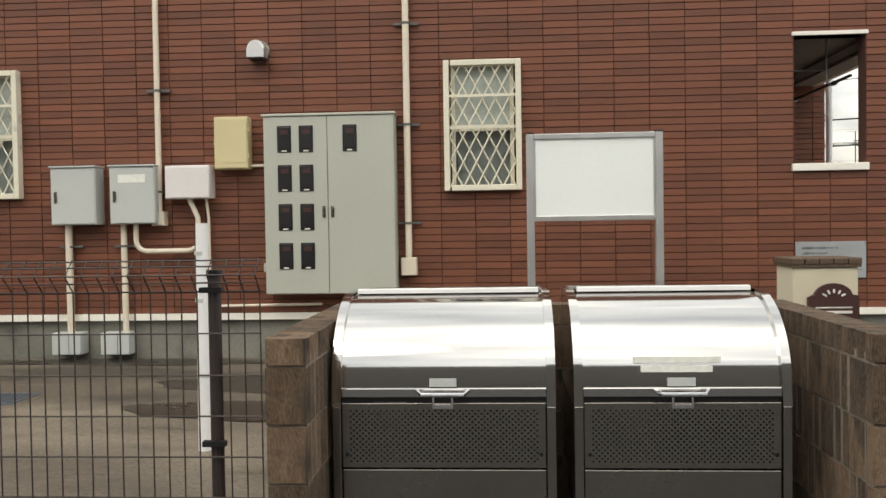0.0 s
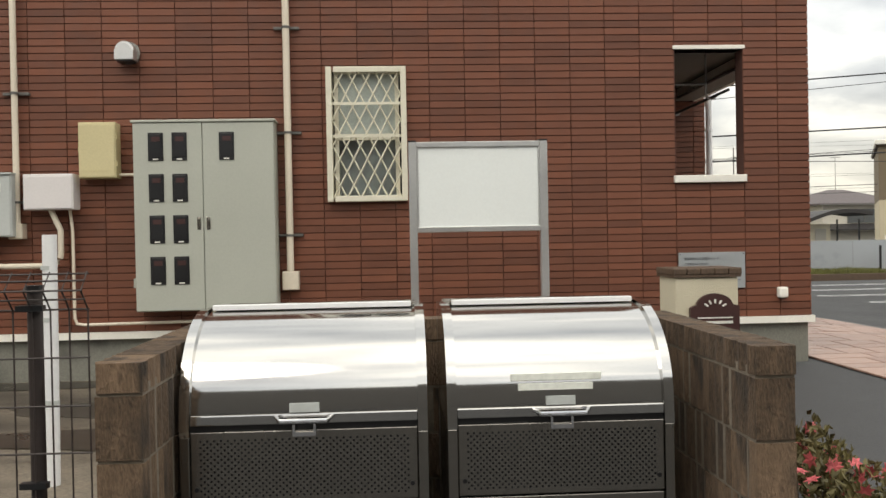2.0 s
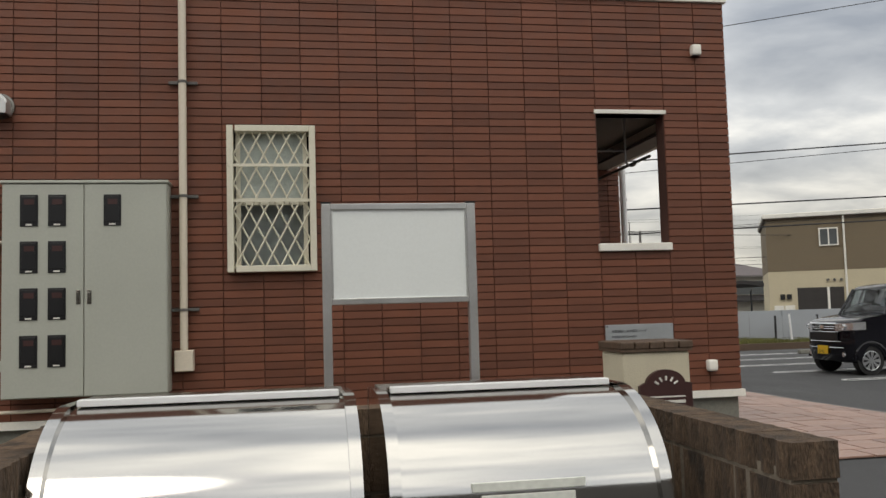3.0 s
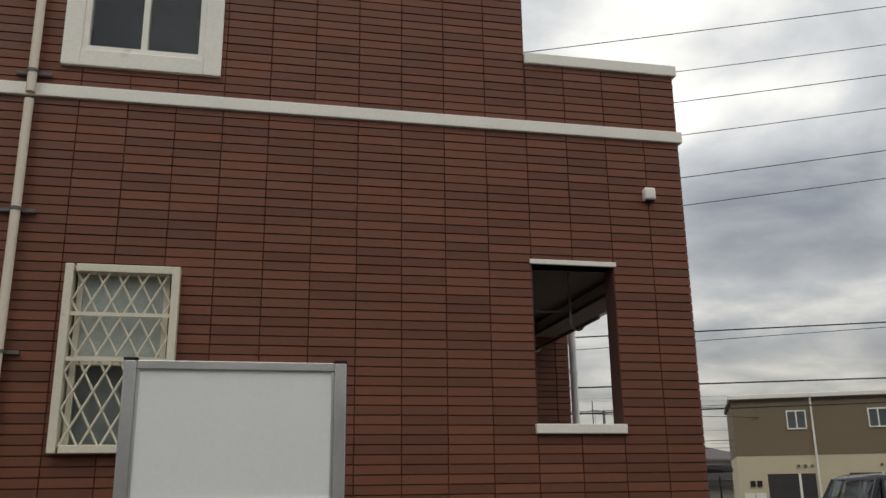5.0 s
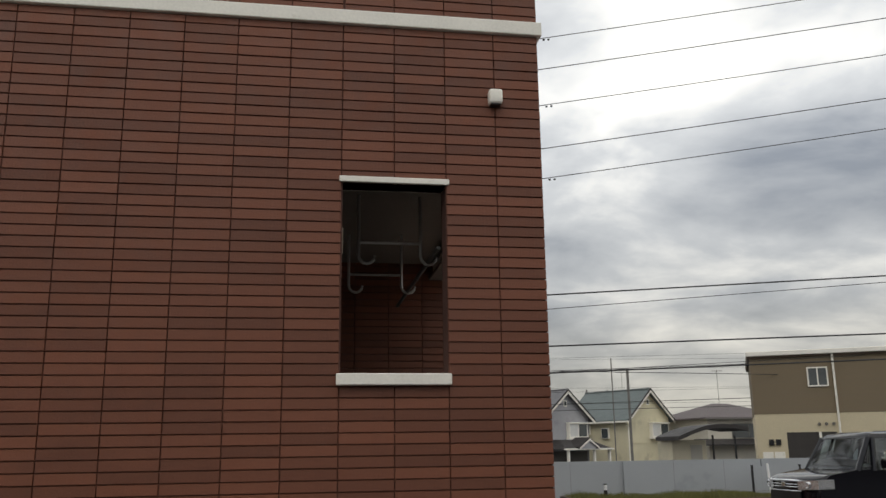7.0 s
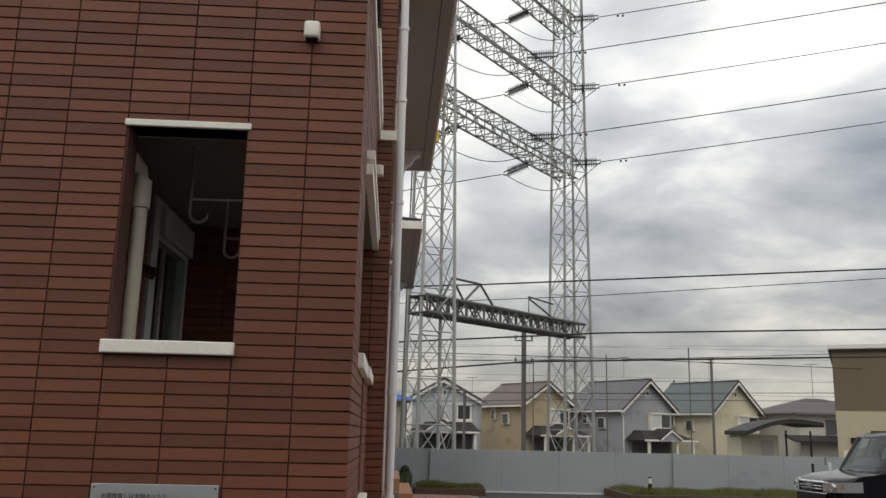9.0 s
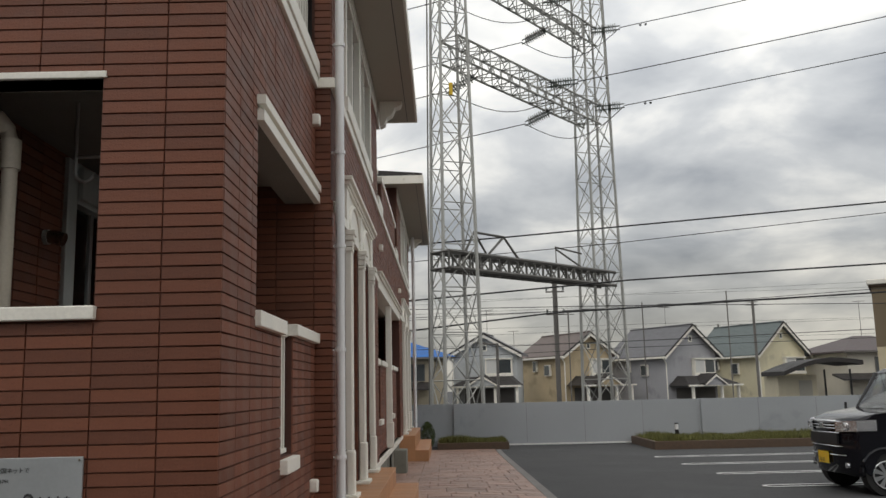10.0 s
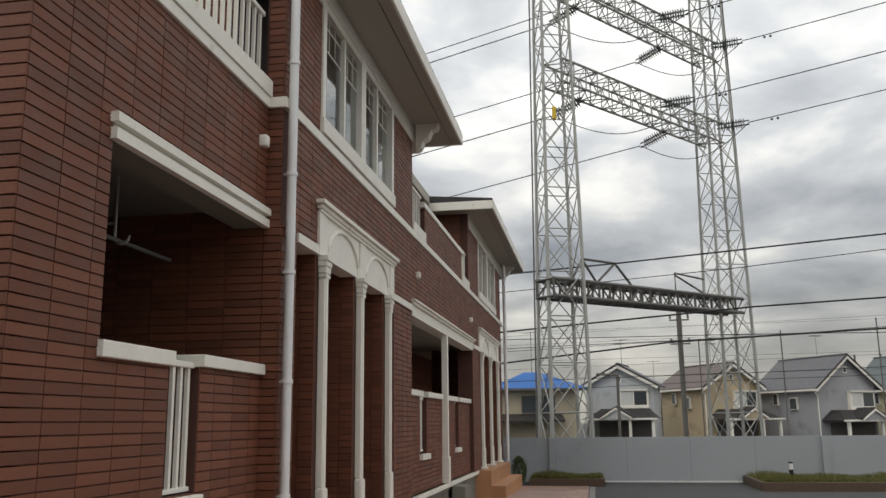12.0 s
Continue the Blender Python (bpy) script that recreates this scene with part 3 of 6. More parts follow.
def eave(y0, y1, x1=0.72):
    r = thing("roof_eave", "deep beige boxed eave with white fascia and dark roof tiles", "roof", 0, y0, S2, kind="structure")
    L = y1 - y0
    part("soffit", boxes((-2.0, x1 - 0.03, 0.03, L - 0.03, -0.02, 0.04)), SOFFIT, r)
    part("soffit_groove", boxes((x1 - 0.16, x1 - 0.15, 0.05, L - 0.05, -0.024, -0.018)), BLACK, r)
    part("frieze", boxes((0.02, PX + 0.02, 0.5, L - 0.5, -0.28, -0.02)), WHITE, r)
    part("fascia", boxes((x1 - 0.03, x1, 0, L, -0.03, 0.14), (-2.0, x1 - 0.03, L - 0.03, L, -0.03, 0.14), (-2.0, x1 - 0.03, 0, 0.03, -0.03, 0.14), bevel=0.006), WHITE, r)
    bm = bmesh.new()
    prism(bm, [(-5.0, 0.14), (x1 - 0.05, 0.14), (x1 - 0.02, 0.19), (-1.2, 0.34), (-5.0, 0.4)], "y", 0.02, L - 0.02)
    part("tiles", bm, ROOFT, r)
    for y in (L - 0.95,):
        bm = bmesh.new()
        prof = [(0.2, -0.02), (0.52, -0.02), (0.5, -0.09), (0.42, -0.12), (0.38, -0.22), (0.3, -0.27), (0.27, -0.36), (0.2, -0.4)]
        prism(bm, prof, "y", y - 0.09, y + 0.09)
        part("corbel", bm, WHITE, r)


eave(3.3, 9.15)
eave(13.2, 20.95)
solid("roof", boxes((-16, -1.2, 0.0, 19.6, S2 + 0.02, S2 + 0.14)), SOFFIT, "flat roof deck behind the eaves", "roof")
solid("roof", boxes((-1.25, -0.55, 9.15, 13.2, S2 + 0.1, S2 + 0.3), bevel=0.02), SOFFIT, "set back roof edge between the two eaves", "roof")


def pipe_run(name, label, pts, r, material, clips=(), clip_dir=(0, 1, 0), kind_="pipe"):
    p = thing(name, label, kind_)
    part("pipe", tubes(r, pts, n=14), material, p, smooth=True)
    d = Vector(clip_dir)
    for c in clips:
        c = Vector(c)
        part("clip", tubes(r * 1.25, [c - Vector((0, 0, 0.015)), c + Vector((0, 0, 0.015))], n=12), material, p)
        part("bracket", tubes(0.008, [c, c + d], n=6), material, p)
    return p


dp = [(PX + 0.07, 3.03, 5.7), (PX + 0.07, 3.03, 0.66), (PX + 0.09, 3.0, 0.58), (PX + 0.08, 2.9, 0.5), (PX + 0.08, 2.88, 0.28)]
pipe_run("downpipe", "white plastic rain downpipe on brackets", dp, 0.038, PVC, [(PX + 0.07, 3.03, z) for z in (1.05, 1.9, 2.75, 3.55, 4.5, 5.2)], (-0.09, 0, 0))
pipe_run("downpipe", "white plastic rain downpipe at the far corner", [(PX + 0.14, 19.45, 5.7), (PX + 0.14, 19.45, 0.1)], 0.045, PVC, [(PX + 0.14, 19.45, z) for z in (1.0, 2.5, 4.0)], (-0.09, 0, 0))

# ---- on and before the south wall ----
def grille_window(x0, x1, z0, z1):
    w = thing("window_2", "small white framed window behind a diamond lattice grille", "window", x0, 0, z0, kind="structure")
    W, H = x1 - x0, z1 - z0
    part("window_frame", boxes((-0.02, 0.03, -0.09, 0.1, -0.03, H + 0.03), (W - 0.03, W + 0.02, -0.09, 0.1, -0.03, H + 0.03), (0.045, W - 0.03, -0.09, 0.1, H - 0.02, H + 0.03), (0.045, W - 0.03, -0.09, 0.1, -0.03, 0.02), bevel=0.005), FRAMEC, w)
    part("sash", boxes((0.045, W - 0.045, 0.0, 0.06, H * 0.46, H * 0.51), (0.045, 0.08, 0.0, 0.06, 0.02, H * 0.46), (W - 0.08, W - 0.045, 0.0, 0.06, 0.02, H * 0.46), (0.045, 0.08, 0.0, 0.06, H * 0.51, H - 0.02), (W - 0.08, W - 0.045, 0.0, 0.06, H * 0.51, H - 0.02)), FRAMEC, w)
    part("pane", boxes((0.08, W - 0.08, 0.02, 0.026, H * 0.51, H - 0.02)), FROST, w, "pale frosted pane")
    part("pane", boxes((0.08, W - 0.08, 0.03, 0.036, 0.02, H * 0.46)), GLASS, w)
    part("curtain", boxes((0.05, W - 0.05, 0.12, 0.13, 0.0, H * 0.5)), CURT, w, "grey net curtain")
    # Near-black box paints the unlit room behind the panes.
    part("room_backing", boxes((-0.1, W + 0.1, 0.5, 0.52, -0.1, H + 0.1), (-0.12, -0.1, 0.16, 0.52, -0.1, H + 0.1), (W + 0.1, W + 0.12, 0.16, 0.52, -0.1, H + 0.1), (-0.1, W + 0.1, 0.16, 0.5, H + 0.1, H + 0.12), (-0.1, W + 0.1, 0.16, 0.5, -0.12, -0.1)), DARK, w, "near-black boards standing for the unlit room behind the glass")
    g = part("grille", bmesh.new(), FRAMEC, w, "white diamond lattice")
    p = (W - 0.06) / 5
    for s in (1, -1):
        k = -12
        while k < 18:
            # bars that rise two across one
            xa = 0.03 + k * p
            pts = []
            for z in (0.0, H):
                pts.append((xa + s * z / 1.9, z))
            k += 1
            (a, za), (b, zb) = pts
            lo, hi = 0.03, W - 0.03
            if a > b:
                a, za, b, zb = b, zb, a, za
            if b <= lo or a >= hi:
                continue
            t0, t1 = max(0, (lo - a) / (b - a)), min(1, (hi - a) / (b - a))
            P, Q = (a + (b - a) * t0, za + (zb - za) * t0), (a + (b - a) * t1, za + (zb - za) * t1)
            if abs(P[0] - Q[0]) < 0.02:
                continue
            bar = part("lattice_bar", tubes(0.0075, [(P[0], -0.055 - 0.006 * s, P[1]), (Q[0], -0.055 - 0.006 * s, Q[1])], n=4), FRAMEC, g)
    for z in (0.485, 0.74):
        part("rail", boxes((0.03, W - 0.03, -0.072, -0.063, H * z - 0.012, H * z + 0.012)), FRAMEC, g)


grille_window(-4.25, -3.6, 1.83, 2.93)
grille_window(-8.9, -8.22, 1.83, 2.95)


def upper_window():
    w = thing("window_3", "upper window in a broad white surround with dark panes", "window", -4.35, 0, 4.44, kind="structure")
    W, H = 0.84, 1.06
    part("surround", boxes((-0.1, 0.02, -0.04, 0.1, -0.1, H + 0.1), (W - 0.02, W + 0.1, -0.04, 0.1, -0.1, H + 0.1), (0.02, W - 0.02, -0.04, 0.1, -0.1, 0.02), (0.02, W - 0.02, -0.04, 0.1, H - 0.02, H + 0.1), bevel=0.006), WHITE, w)
    part("window_frame", boxes((0.02, 0.06, -0.02, 0.08, 0.02, H - 0.02), (W - 0.06, W - 0.02, -0.02, 0.08, 0.02, H - 0.02), (0.06, W - 0.06, -0.02, 0.08, 0.02, 0.06), (W / 2 - 0.02, W / 2 + 0.02, -0.02, 0.08, 0.06, H - 0.02)), WHITE, w)
    part("pane", boxes((0.06, W - 0.06, 0.03, 0.036, 0.06, H - 0.02)), GLASS, w)
    # Near-black sheet in place of an unlit room.
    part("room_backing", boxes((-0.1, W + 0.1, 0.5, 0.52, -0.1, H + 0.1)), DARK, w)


upper_window()


def meter_cabinet():
    c = thing("meter_cabinet", "large grey-green steel meter cabinet with nine dark viewing windows", "cabinet", -5.87, -0.22, 0.9)
    W, H = 1.17, 1.58
    part("body", boxes((0, W, 0.012, 0.215, 0, H), bevel=0.006), CABG, c)
    part("cap", boxes((-0.012, W + 0.012, -0.015, 0.215, H, H + 0.022), bevel=0.005), CABG, c)
    for x0, x1 in ((0.006, 0.572), (0.58, W - 0.006)):
        d = part("door", boxes((x0, x1, -0.004, 0.012, 0.008, H - 0.006), bevel=0.003), CABG, c)
        hx = x1 - 0.05 if x0 < 0.1 else x0 + 0.02
        part("handle", boxes((hx, hx + 0.03, -0.011, -0.003, 0.68, 0.785), (hx + 0.009, hx + 0.021, -0.022, -0.01, 0.715, 0.77), bevel=0.003), STEELB, d, "grey steel latch handle")
        for k in range(4):
            for col in (0, 1):
                if x0 > 0.1 and (k or col):
                    continue
                mx = (0.13 + 0.195 * col) if x0 < 0.1 else 0.715
                mz = H - 0.32 - 0.345 * k
                v = part("viewing_window", boxes((mx, mx + 0.125, -0.012, -0.003, mz, mz + 0.235), (mx + 0.012, mx + 0.113, -0.016, -0.011, mz + 0.03, mz + 0.222), bevel=0.003), BLACK, d, "black meter window")
                part("meter_face", boxes((mx + 0.03, mx + 0.1, -0.0175, -0.0155, mz + 0.16, mz + 0.2)), PLAQUE, v)
                part("meter_label", boxes((mx + 0.04, mx + 0.085, -0.0145, -0.0115, mz + 0.006, mz + 0.018)), PALE, v)
    part("side_lug", boxes((-0.03, 0.0, 0.05, 0.09, 0.2, 0.28), bevel=0.005), CABG, c)


meter_cabinet()


def wall_box(label, x0, x1, z0, z1, d, material, latch=True, sticker=False, cap=True):
    b = thing("junction_box", label, "box", x0, 0, z0)
    W, H = x1 - x0, z1 - z0
    part("body", boxes((0, W, -d, 0, 0, H), bevel=0.008), material, b)
    part("door", boxes((0.01, W - 0.01, -d - 0.008, -d, 0.01, H - 0.02), bevel=0.003), material, b)
    if cap:
        part("cap", boxes((-0.008, W + 0.008, -d - 0.018, 0, H, H + 0.015), bevel=0.003), material, b)
    if latch:
        part("latch", boxes((0.035, 0.065, -d - 0.016, -d - 0.006, H * 0.38, H * 0.58), bevel=0.003), STEELB, b, "small steel latch")
    if sticker:
        part("sticker", boxes((W * 0.2, W * 0.8, -d - 0.0095, -d - 0.0075, H * 0.72, H * 0.86)), FADED, b, "faded beige sticker")
    return b


wall_box("pale grey steel junction box with chrome latch", -7.85, -7.43, 1.55, 2.07, 0.18, BOXG)
wall_box("pale grey steel junction box with faded sticker", -7.3, -6.88, 1.55, 2.07, 0.18, BOXG, sticker=True)
wall_box("pinkish white plastic junction box", -6.79, -6.38, 1.77, 2.07, 0.17, BOXP, latch=False, cap=False)
yb = wall_box("yellowed cream plastic terminal box", -6.34, -6.03, 2.03, 2.5, 0.14, BOXY, latch=False, cap=False)
part("cover_seam", boxes((0.012, 0.295, -0.151, -0.147, 0.06, 0.065)), BOXY, yb)
for z in (0.1, 0.33):
    part("hinge", boxes((0.305, 0.318, -0.13, -0.1, z, z + 0.04)), BOXY, yb)
part("knob", boxes((-0.012, 0.002, -0.11, -0.08, 0.22, 0.27)), BOXY, yb)
for x0, x1, z0, z1, d in ((-4.67, -4.53, 1.05, 1.21, 0.1), (-6.95, -6.83, 1.53, 1.66, 0.1)):
    j = thing("pull_box", "small cream square pull box", "box", x0, 0, z0)
    part("body", boxes((0, x1 - x0, -d, 0, 0, z1 - z0), bevel=0.006), CREAM, j)
    part("lid", boxes((0.005, x1 - x0 - 0.005, -d - 0.006, -d, 0.005, z1 - z0 - 0.005), bevel=0.002), CREAM, j)
for x0 in (-7.9, -7.44):
    j = thing("conduit_cover", "off-white conduit cover box at the wall foot", "box", x0, 0.03, 0.36)
    part("body", boxes((0, 0.27, -0.17, 0, 0, 0.2), bevel=0.008), BOXG, j)
    part("divider", boxes((0.16, 0.166, -0.174, -0.168, 0.01, 0.19)), CONC, j)


def bar_clamp(p, x, z, w=0.13):
    part("clamp_bar", boxes((x - w, x + w, -0.045, -0.012, z - 0.012, z + 0.012), bevel=0.003), GIRD, p, "dark channel clamp")
    part("clamp_strap", tubes(0.036, [(x, -0.075, z - 0.01), (x, -0.075, z + 0.01)], n=12), GIRD, p)


def conduit(label, pts, r, clamps=()):
    p = thing("conduit", label, "pipe")
    part("pipe", tubes(r, pts, n=12), CREAM, p, smooth=True)
    for x, z in clamps:
        bar_clamp(p, x, z, 0.11)


conduit("cream plastic conduit running up the wall", [(-4.6, -0.075, 1.2), (-4.6, -0.075, 4.05)], 0.03, [(-4.6, 1.52), (-4.6, 2.4), (-4.6, 3.3)])
conduit("cream plastic conduit running up the wall", [(-4.6, -0.075, 4.1), (-4.6, -0.075, 5.7)], 0.03, [(-4.6, 4.25)])
conduit("cream plastic conduit running up the wall", [(-6.88, -0.075, 1.65), (-6.88, -0.075, 4.05)], 0.026, [(-6.88, 1.84), (-6.88, 2.76)])
conduit("cream conduit down from a junction box", [(-7.74, -0.08, 1.55), (-7.74, -0.08, 0.55)], 0.032, [(-7.74, 1.35)])
conduit("cream conduit down from a junction box", [(-7.22, -0.08, 1.55), (-7.22, -0.08, 0.55)], 0.028, [(-7.22, 1.35)])
U = [(-7.1, -0.09, 1.55), (-7.1, -0.09, 1.4)] + [(-7.0 - 0.1 * math.cos(a), -0.09, 1.4 - 0.1 * math.sin(a)) for a in (0.4, 0.8, 1.2, 1.57)] + [(-6.62, -0.09, 1.3)] + [(-6.62 + 0.1 * math.sin(a), -0.09, 1.4 - 0.1 * math.cos(a)) for a in (0.4, 0.8, 1.2, 1.57)] + [(-6.52, -0.09, 1.6), (-6.6, -0.09, 1.78)]
conduit("cream conduit bent in a U between two boxes", U, 0.024)
conduit("thin cream conduit dropping to the cabinet", [(-6.45, -0.06, 1.77), (-6.43, -0.06, 1.6), (-6.43, -0.06, 0.85), (-6.41, -0.06, 0.8), (-6.35, -0.06, 0.79), (-5.4, -0.06, 0.8)], 0.013)
conduit("short cream conduit between box and cabinet", [(-6.03, -0.06, 2.06), (-5.86, -0.06, 2.06)], 0.013)


def vent_hood(x, z, r, d):
    v = thing("vent_hood", "small grey metal round-topped vent hood", "vent", x, 0, z)
    part("flange", tubes(r * 1.25, [(0, -0.014, 0), (0, -0.03, 0)], n=24), STEELB, v)
    bm = bmesh.new()
    prof = [(r * math.cos(math.pi * i / 12), r * math.sin(math.pi * i / 12)) for i in range(13)] + [(-r, -r), (r, -r)]
    prism(bm, prof, "y", -0.02, -d)
    bmesh.ops.bevel(bm, geom=[e for e in bm.edges if e.calc_length() < r * 0.5], offset=r * 0.25, segments=3, affect="EDGES")
    part("hood", bm, ALU, v, smooth=True)
    part("mouth", boxes((-r * 0.85, r * 0.85, -d + 0.012, -0.03, -r - 0.012, -r - 0.002)), BLACK, v)


vent_hood(-5.94, 3.1, 0.078, 0.17)
for x, z in ((-0.28, 3.66), (-0.27, 0.93)):
    v = thing("wall_vent", "small white plastic wall vent cap", "vent", x, 0, z)
    part("cap", boxes((-0.042, 0.042, -0.075, 0, -0.045, 0.05), bevel=0.016, seg=3), WHITE, v, smooth=True)
    part("outlet", boxes((-0.032, 0.032, -0.066, -0.01, -0.05, -0.044)), BLACK, v)
for x, y, z in ((0.0, 2.86, 3.78), (PX, 3.12, 3.1), (PX, 8.35, 3.6), (PX, 13.7, 3.58), (0.0, 2.76, 0.86)):
    v = thing("wall_vent", "small white plastic wall vent cap", "vent", x, y, z)
    part("cap", boxes((0, 0.07, -0.04, 0.04, -0.045, 0.05), bevel=0.014, seg=3), WHITE, v, smooth=True)


def lettering(body, size, material, m, parent, name="lettering"):
    cu = bpy.data.curves.new(name, "FONT")
    cu.body, cu.size, cu.extrude = body, size, 0.0006
    ob = new(name, cu)
    me = bpy.data.meshes.new_from_object(ob.evaluated_get(bpy.context.evaluated_depsgraph_get()))
    bpy.data.objects.remove(ob)
    me.materials.clear()
    me.materials.append(material)
    t = new(name, me)
    t.parent = parent
    t.matrix_basis = m
    return t


def wall_sign():
    s = thing("wall_sign", "brushed grey metal notice plate with dark print", "sign", -1.2, -0.014, 0.98)
    part("plate", boxes((0, 0.6, -0.012, 0, 0, 0.32), bevel=0.002), SIGN, s)
    for x in (0.015, 0.585):
        part("screw", tubes(0.005, [(x, -0.012, 0.305), (x, -0.016, 0.305)], n=8), CHROME, s)
    lettering("お部屋探しは全国ネットで", 0.026, INK, pose(0.05, -0.0135, 0.255, 90), s)
    lettering("入居案内042-534-6791", 0.023, INK, pose(0.05, -0.0135, 0.21, 90), s)
    part("emblem", tubes(0.006, [(0.36 + 0.022 * math.cos(a), -0.013, 0.13 + 0.028 * math.sin(a)) for a in [i * 0.55 for i in range(11)]], n=6), INK, s)
    for i in range(4):
        x = 0.4 + 0.04 * i
        part("name_bar", boxes((x, x + 0.03, -0.0145, -0.0125, 0.115, 0.122), (x, x + 0.03, -0.0145, -0.0125, 0.135, 0.141), (x + 0.012, x + 0.018, -0.0145, -0.0125, 0.108, 0.148)), INK, s)
    part("rule", boxes((0.05, 0.56, -0.0135, -0.0125, 0.07, 0.073)), INK, s)


wall_sign()


def notice_board():
    b = thing("notice_board", "blank white notice board on two aluminium posts", "notice board", -3.6, -2.0, 0.306)
    for x in (0.0, 0.845):
        part("post", boxes((x, x + 0.05, -0.03, 0.03, 0, 1.78), bevel=0.006), ALU, b)
        part("post_cap", boxes((x - 0.002, x + 0.052, -0.032, 0.032, 1.78, 1.79)), BLACK, b)
    part("panel", boxes((0.055, 0.84, -0.012, 0.012, 1.22, 1.76)), BOARD, b, "plain white enamel panel")
    part("frame", boxes((0.05, 0.845, -0.025, 0.02, 1.745, 1.78), (0.05, 0.845, -0.025, 0.02, 1.2, 1.235), (0.05, 0.062, -0.02, 0.02, 1.235, 1.745), (0.833, 0.845, -0.02, 0.02, 1.235, 1.745), bevel=0.003), ALU, b)


notice_board()


def name_pillar():
    p = thing("name_pillar", "cream stucco gate pillar with brown tiled cap", "gate pillar", -2.13, -2.8, 0.3)
    part("body", boxes((0, 0.36, 0, 0.3, 0, 0.92), bevel=0.01), STUCCO, p)
    cap = part("cap", boxes((-0.012, 0.372, -0.012, 0.312, 0.92, 0.935)), CAPTILE, p)
    for i in range(5):
        part("cap_tile", boxes((-0.015 + i * 0.079, 0.06 + i * 0.079, -0.016, 0.316, 0.935, 0.972), bevel=0.006), CAPTILE, cap)
    bm = bmesh.new()
    o = [(0.15, 0.5), (0.43, 0.5), (0.43, 0.76), (0.4, 0.765)] + [(0.29 + 0.105 * math.cos(math.pi * i / 12), 0.755 + 0.075 * math.sin(math.pi * i / 12)) for i in range(13)] + [(0.18, 0.765), (0.15, 0.75)]
    prism(bm, o, "y", -0.025, 0.0)
    pl = part("plaque", bm, PLAQUE, p, "dark maroon arched name plaque")
    pl.location.x = -0.075
    for i in range(5):
        a = 0.6 + i * 0.48
        part("relief_bar", tubes(0.006, [(0.29 + 0.05 * math.cos(a), -0.027, 0.735 + 0.04 * math.sin(a)), (0.29 + 0.075 * math.cos(a), -0.027, 0.735 + 0.062 * math.sin(a))], n=5), PALE, pl)
    part("relief_bar", boxes((0.19, 0.39, -0.028, -0.024, 0.66, 0.675), (0.19, 0.39, -0.028, -0.024, 0.69, 0.697)), PALE, pl)


name_pillar()


# ---- block walls, bins and wire fence ----
def block_wall(name, label, x0, x1, y0, y1, along):
    w = thing(name, label, "wall", x0, y0, 0.0, kind="structure")
    W, D = x1 - x0, y1 - y0
    part("mortar", boxes((0.009, W - 0.009, 0.009, D - 0.009, 0.1, 1.09)), BLOCKTOP, w)
    zs = [(0.17, 0.34), (0.35, 0.52), (0.53, 0.70), (0.71, 0.88), (0.89, 1.06), (1.07, 1.15)]
    shared = {}
    for k, (a, b) in enumerate(zs):
        L = D if along == "y" else W
        u = -0.18 * (k % 2)
        while u < L:
            s, e = max(0, u), min(L, u + 0.36)
            if e - s > 0.03:
                key = (round(e - s, 3), round(b - a, 3), k % 3)
                if key not in shared:
                    rng = random.Random(len(shared) + 5)
                    bm = bmesh.new()
                    l, h = e - s - 0.008, b - a
                    n = max(4, int(l / 0.03))
                    T = W if along == "y" else D
                    # ribbed, split-faced block: long faces pushed in and out between grooves
                    prof_a = [(i * l / n, (0.0 if i % 2 else 0.006) + rng.uniform(0, 0.006)) for i in range(n + 1)]
                    prof_b = [(i * l / n, T - (0.0 if i % 2 else 0.006) - rng.uniform(0, 0.006)) for i in range(n, -1, -1)]
                    o = [(v, q) if along == "y" else (q, v) for q, v in prof_a + prof_b]
                    prism(bm, o, "z", 0, h)
                    shared[key] = mesh(bm, "block")
                    shared[key].materials.append(BLOCK)
                ob = new("block", shared[key])
                ob.parent = w
                ob.location = (0, s, a) if along == "y" else (s, 0, a)
            u += 0.36
    return w


block_wall("wall_block_left", "brown ribbed split-face block wall beside the bins", -4.50, -4.36, -5.25, -4.05, "y")
block_wall("wall_block_right", "brown ribbed split-face block wall beside the bins", -2.71, -2.58, -5.25, -4.05, "y")
block_wall("wall_block_back", "brown ribbed split-face block wall behind the bins", -4.36, -2.71, -4.2, -4.06, "x")


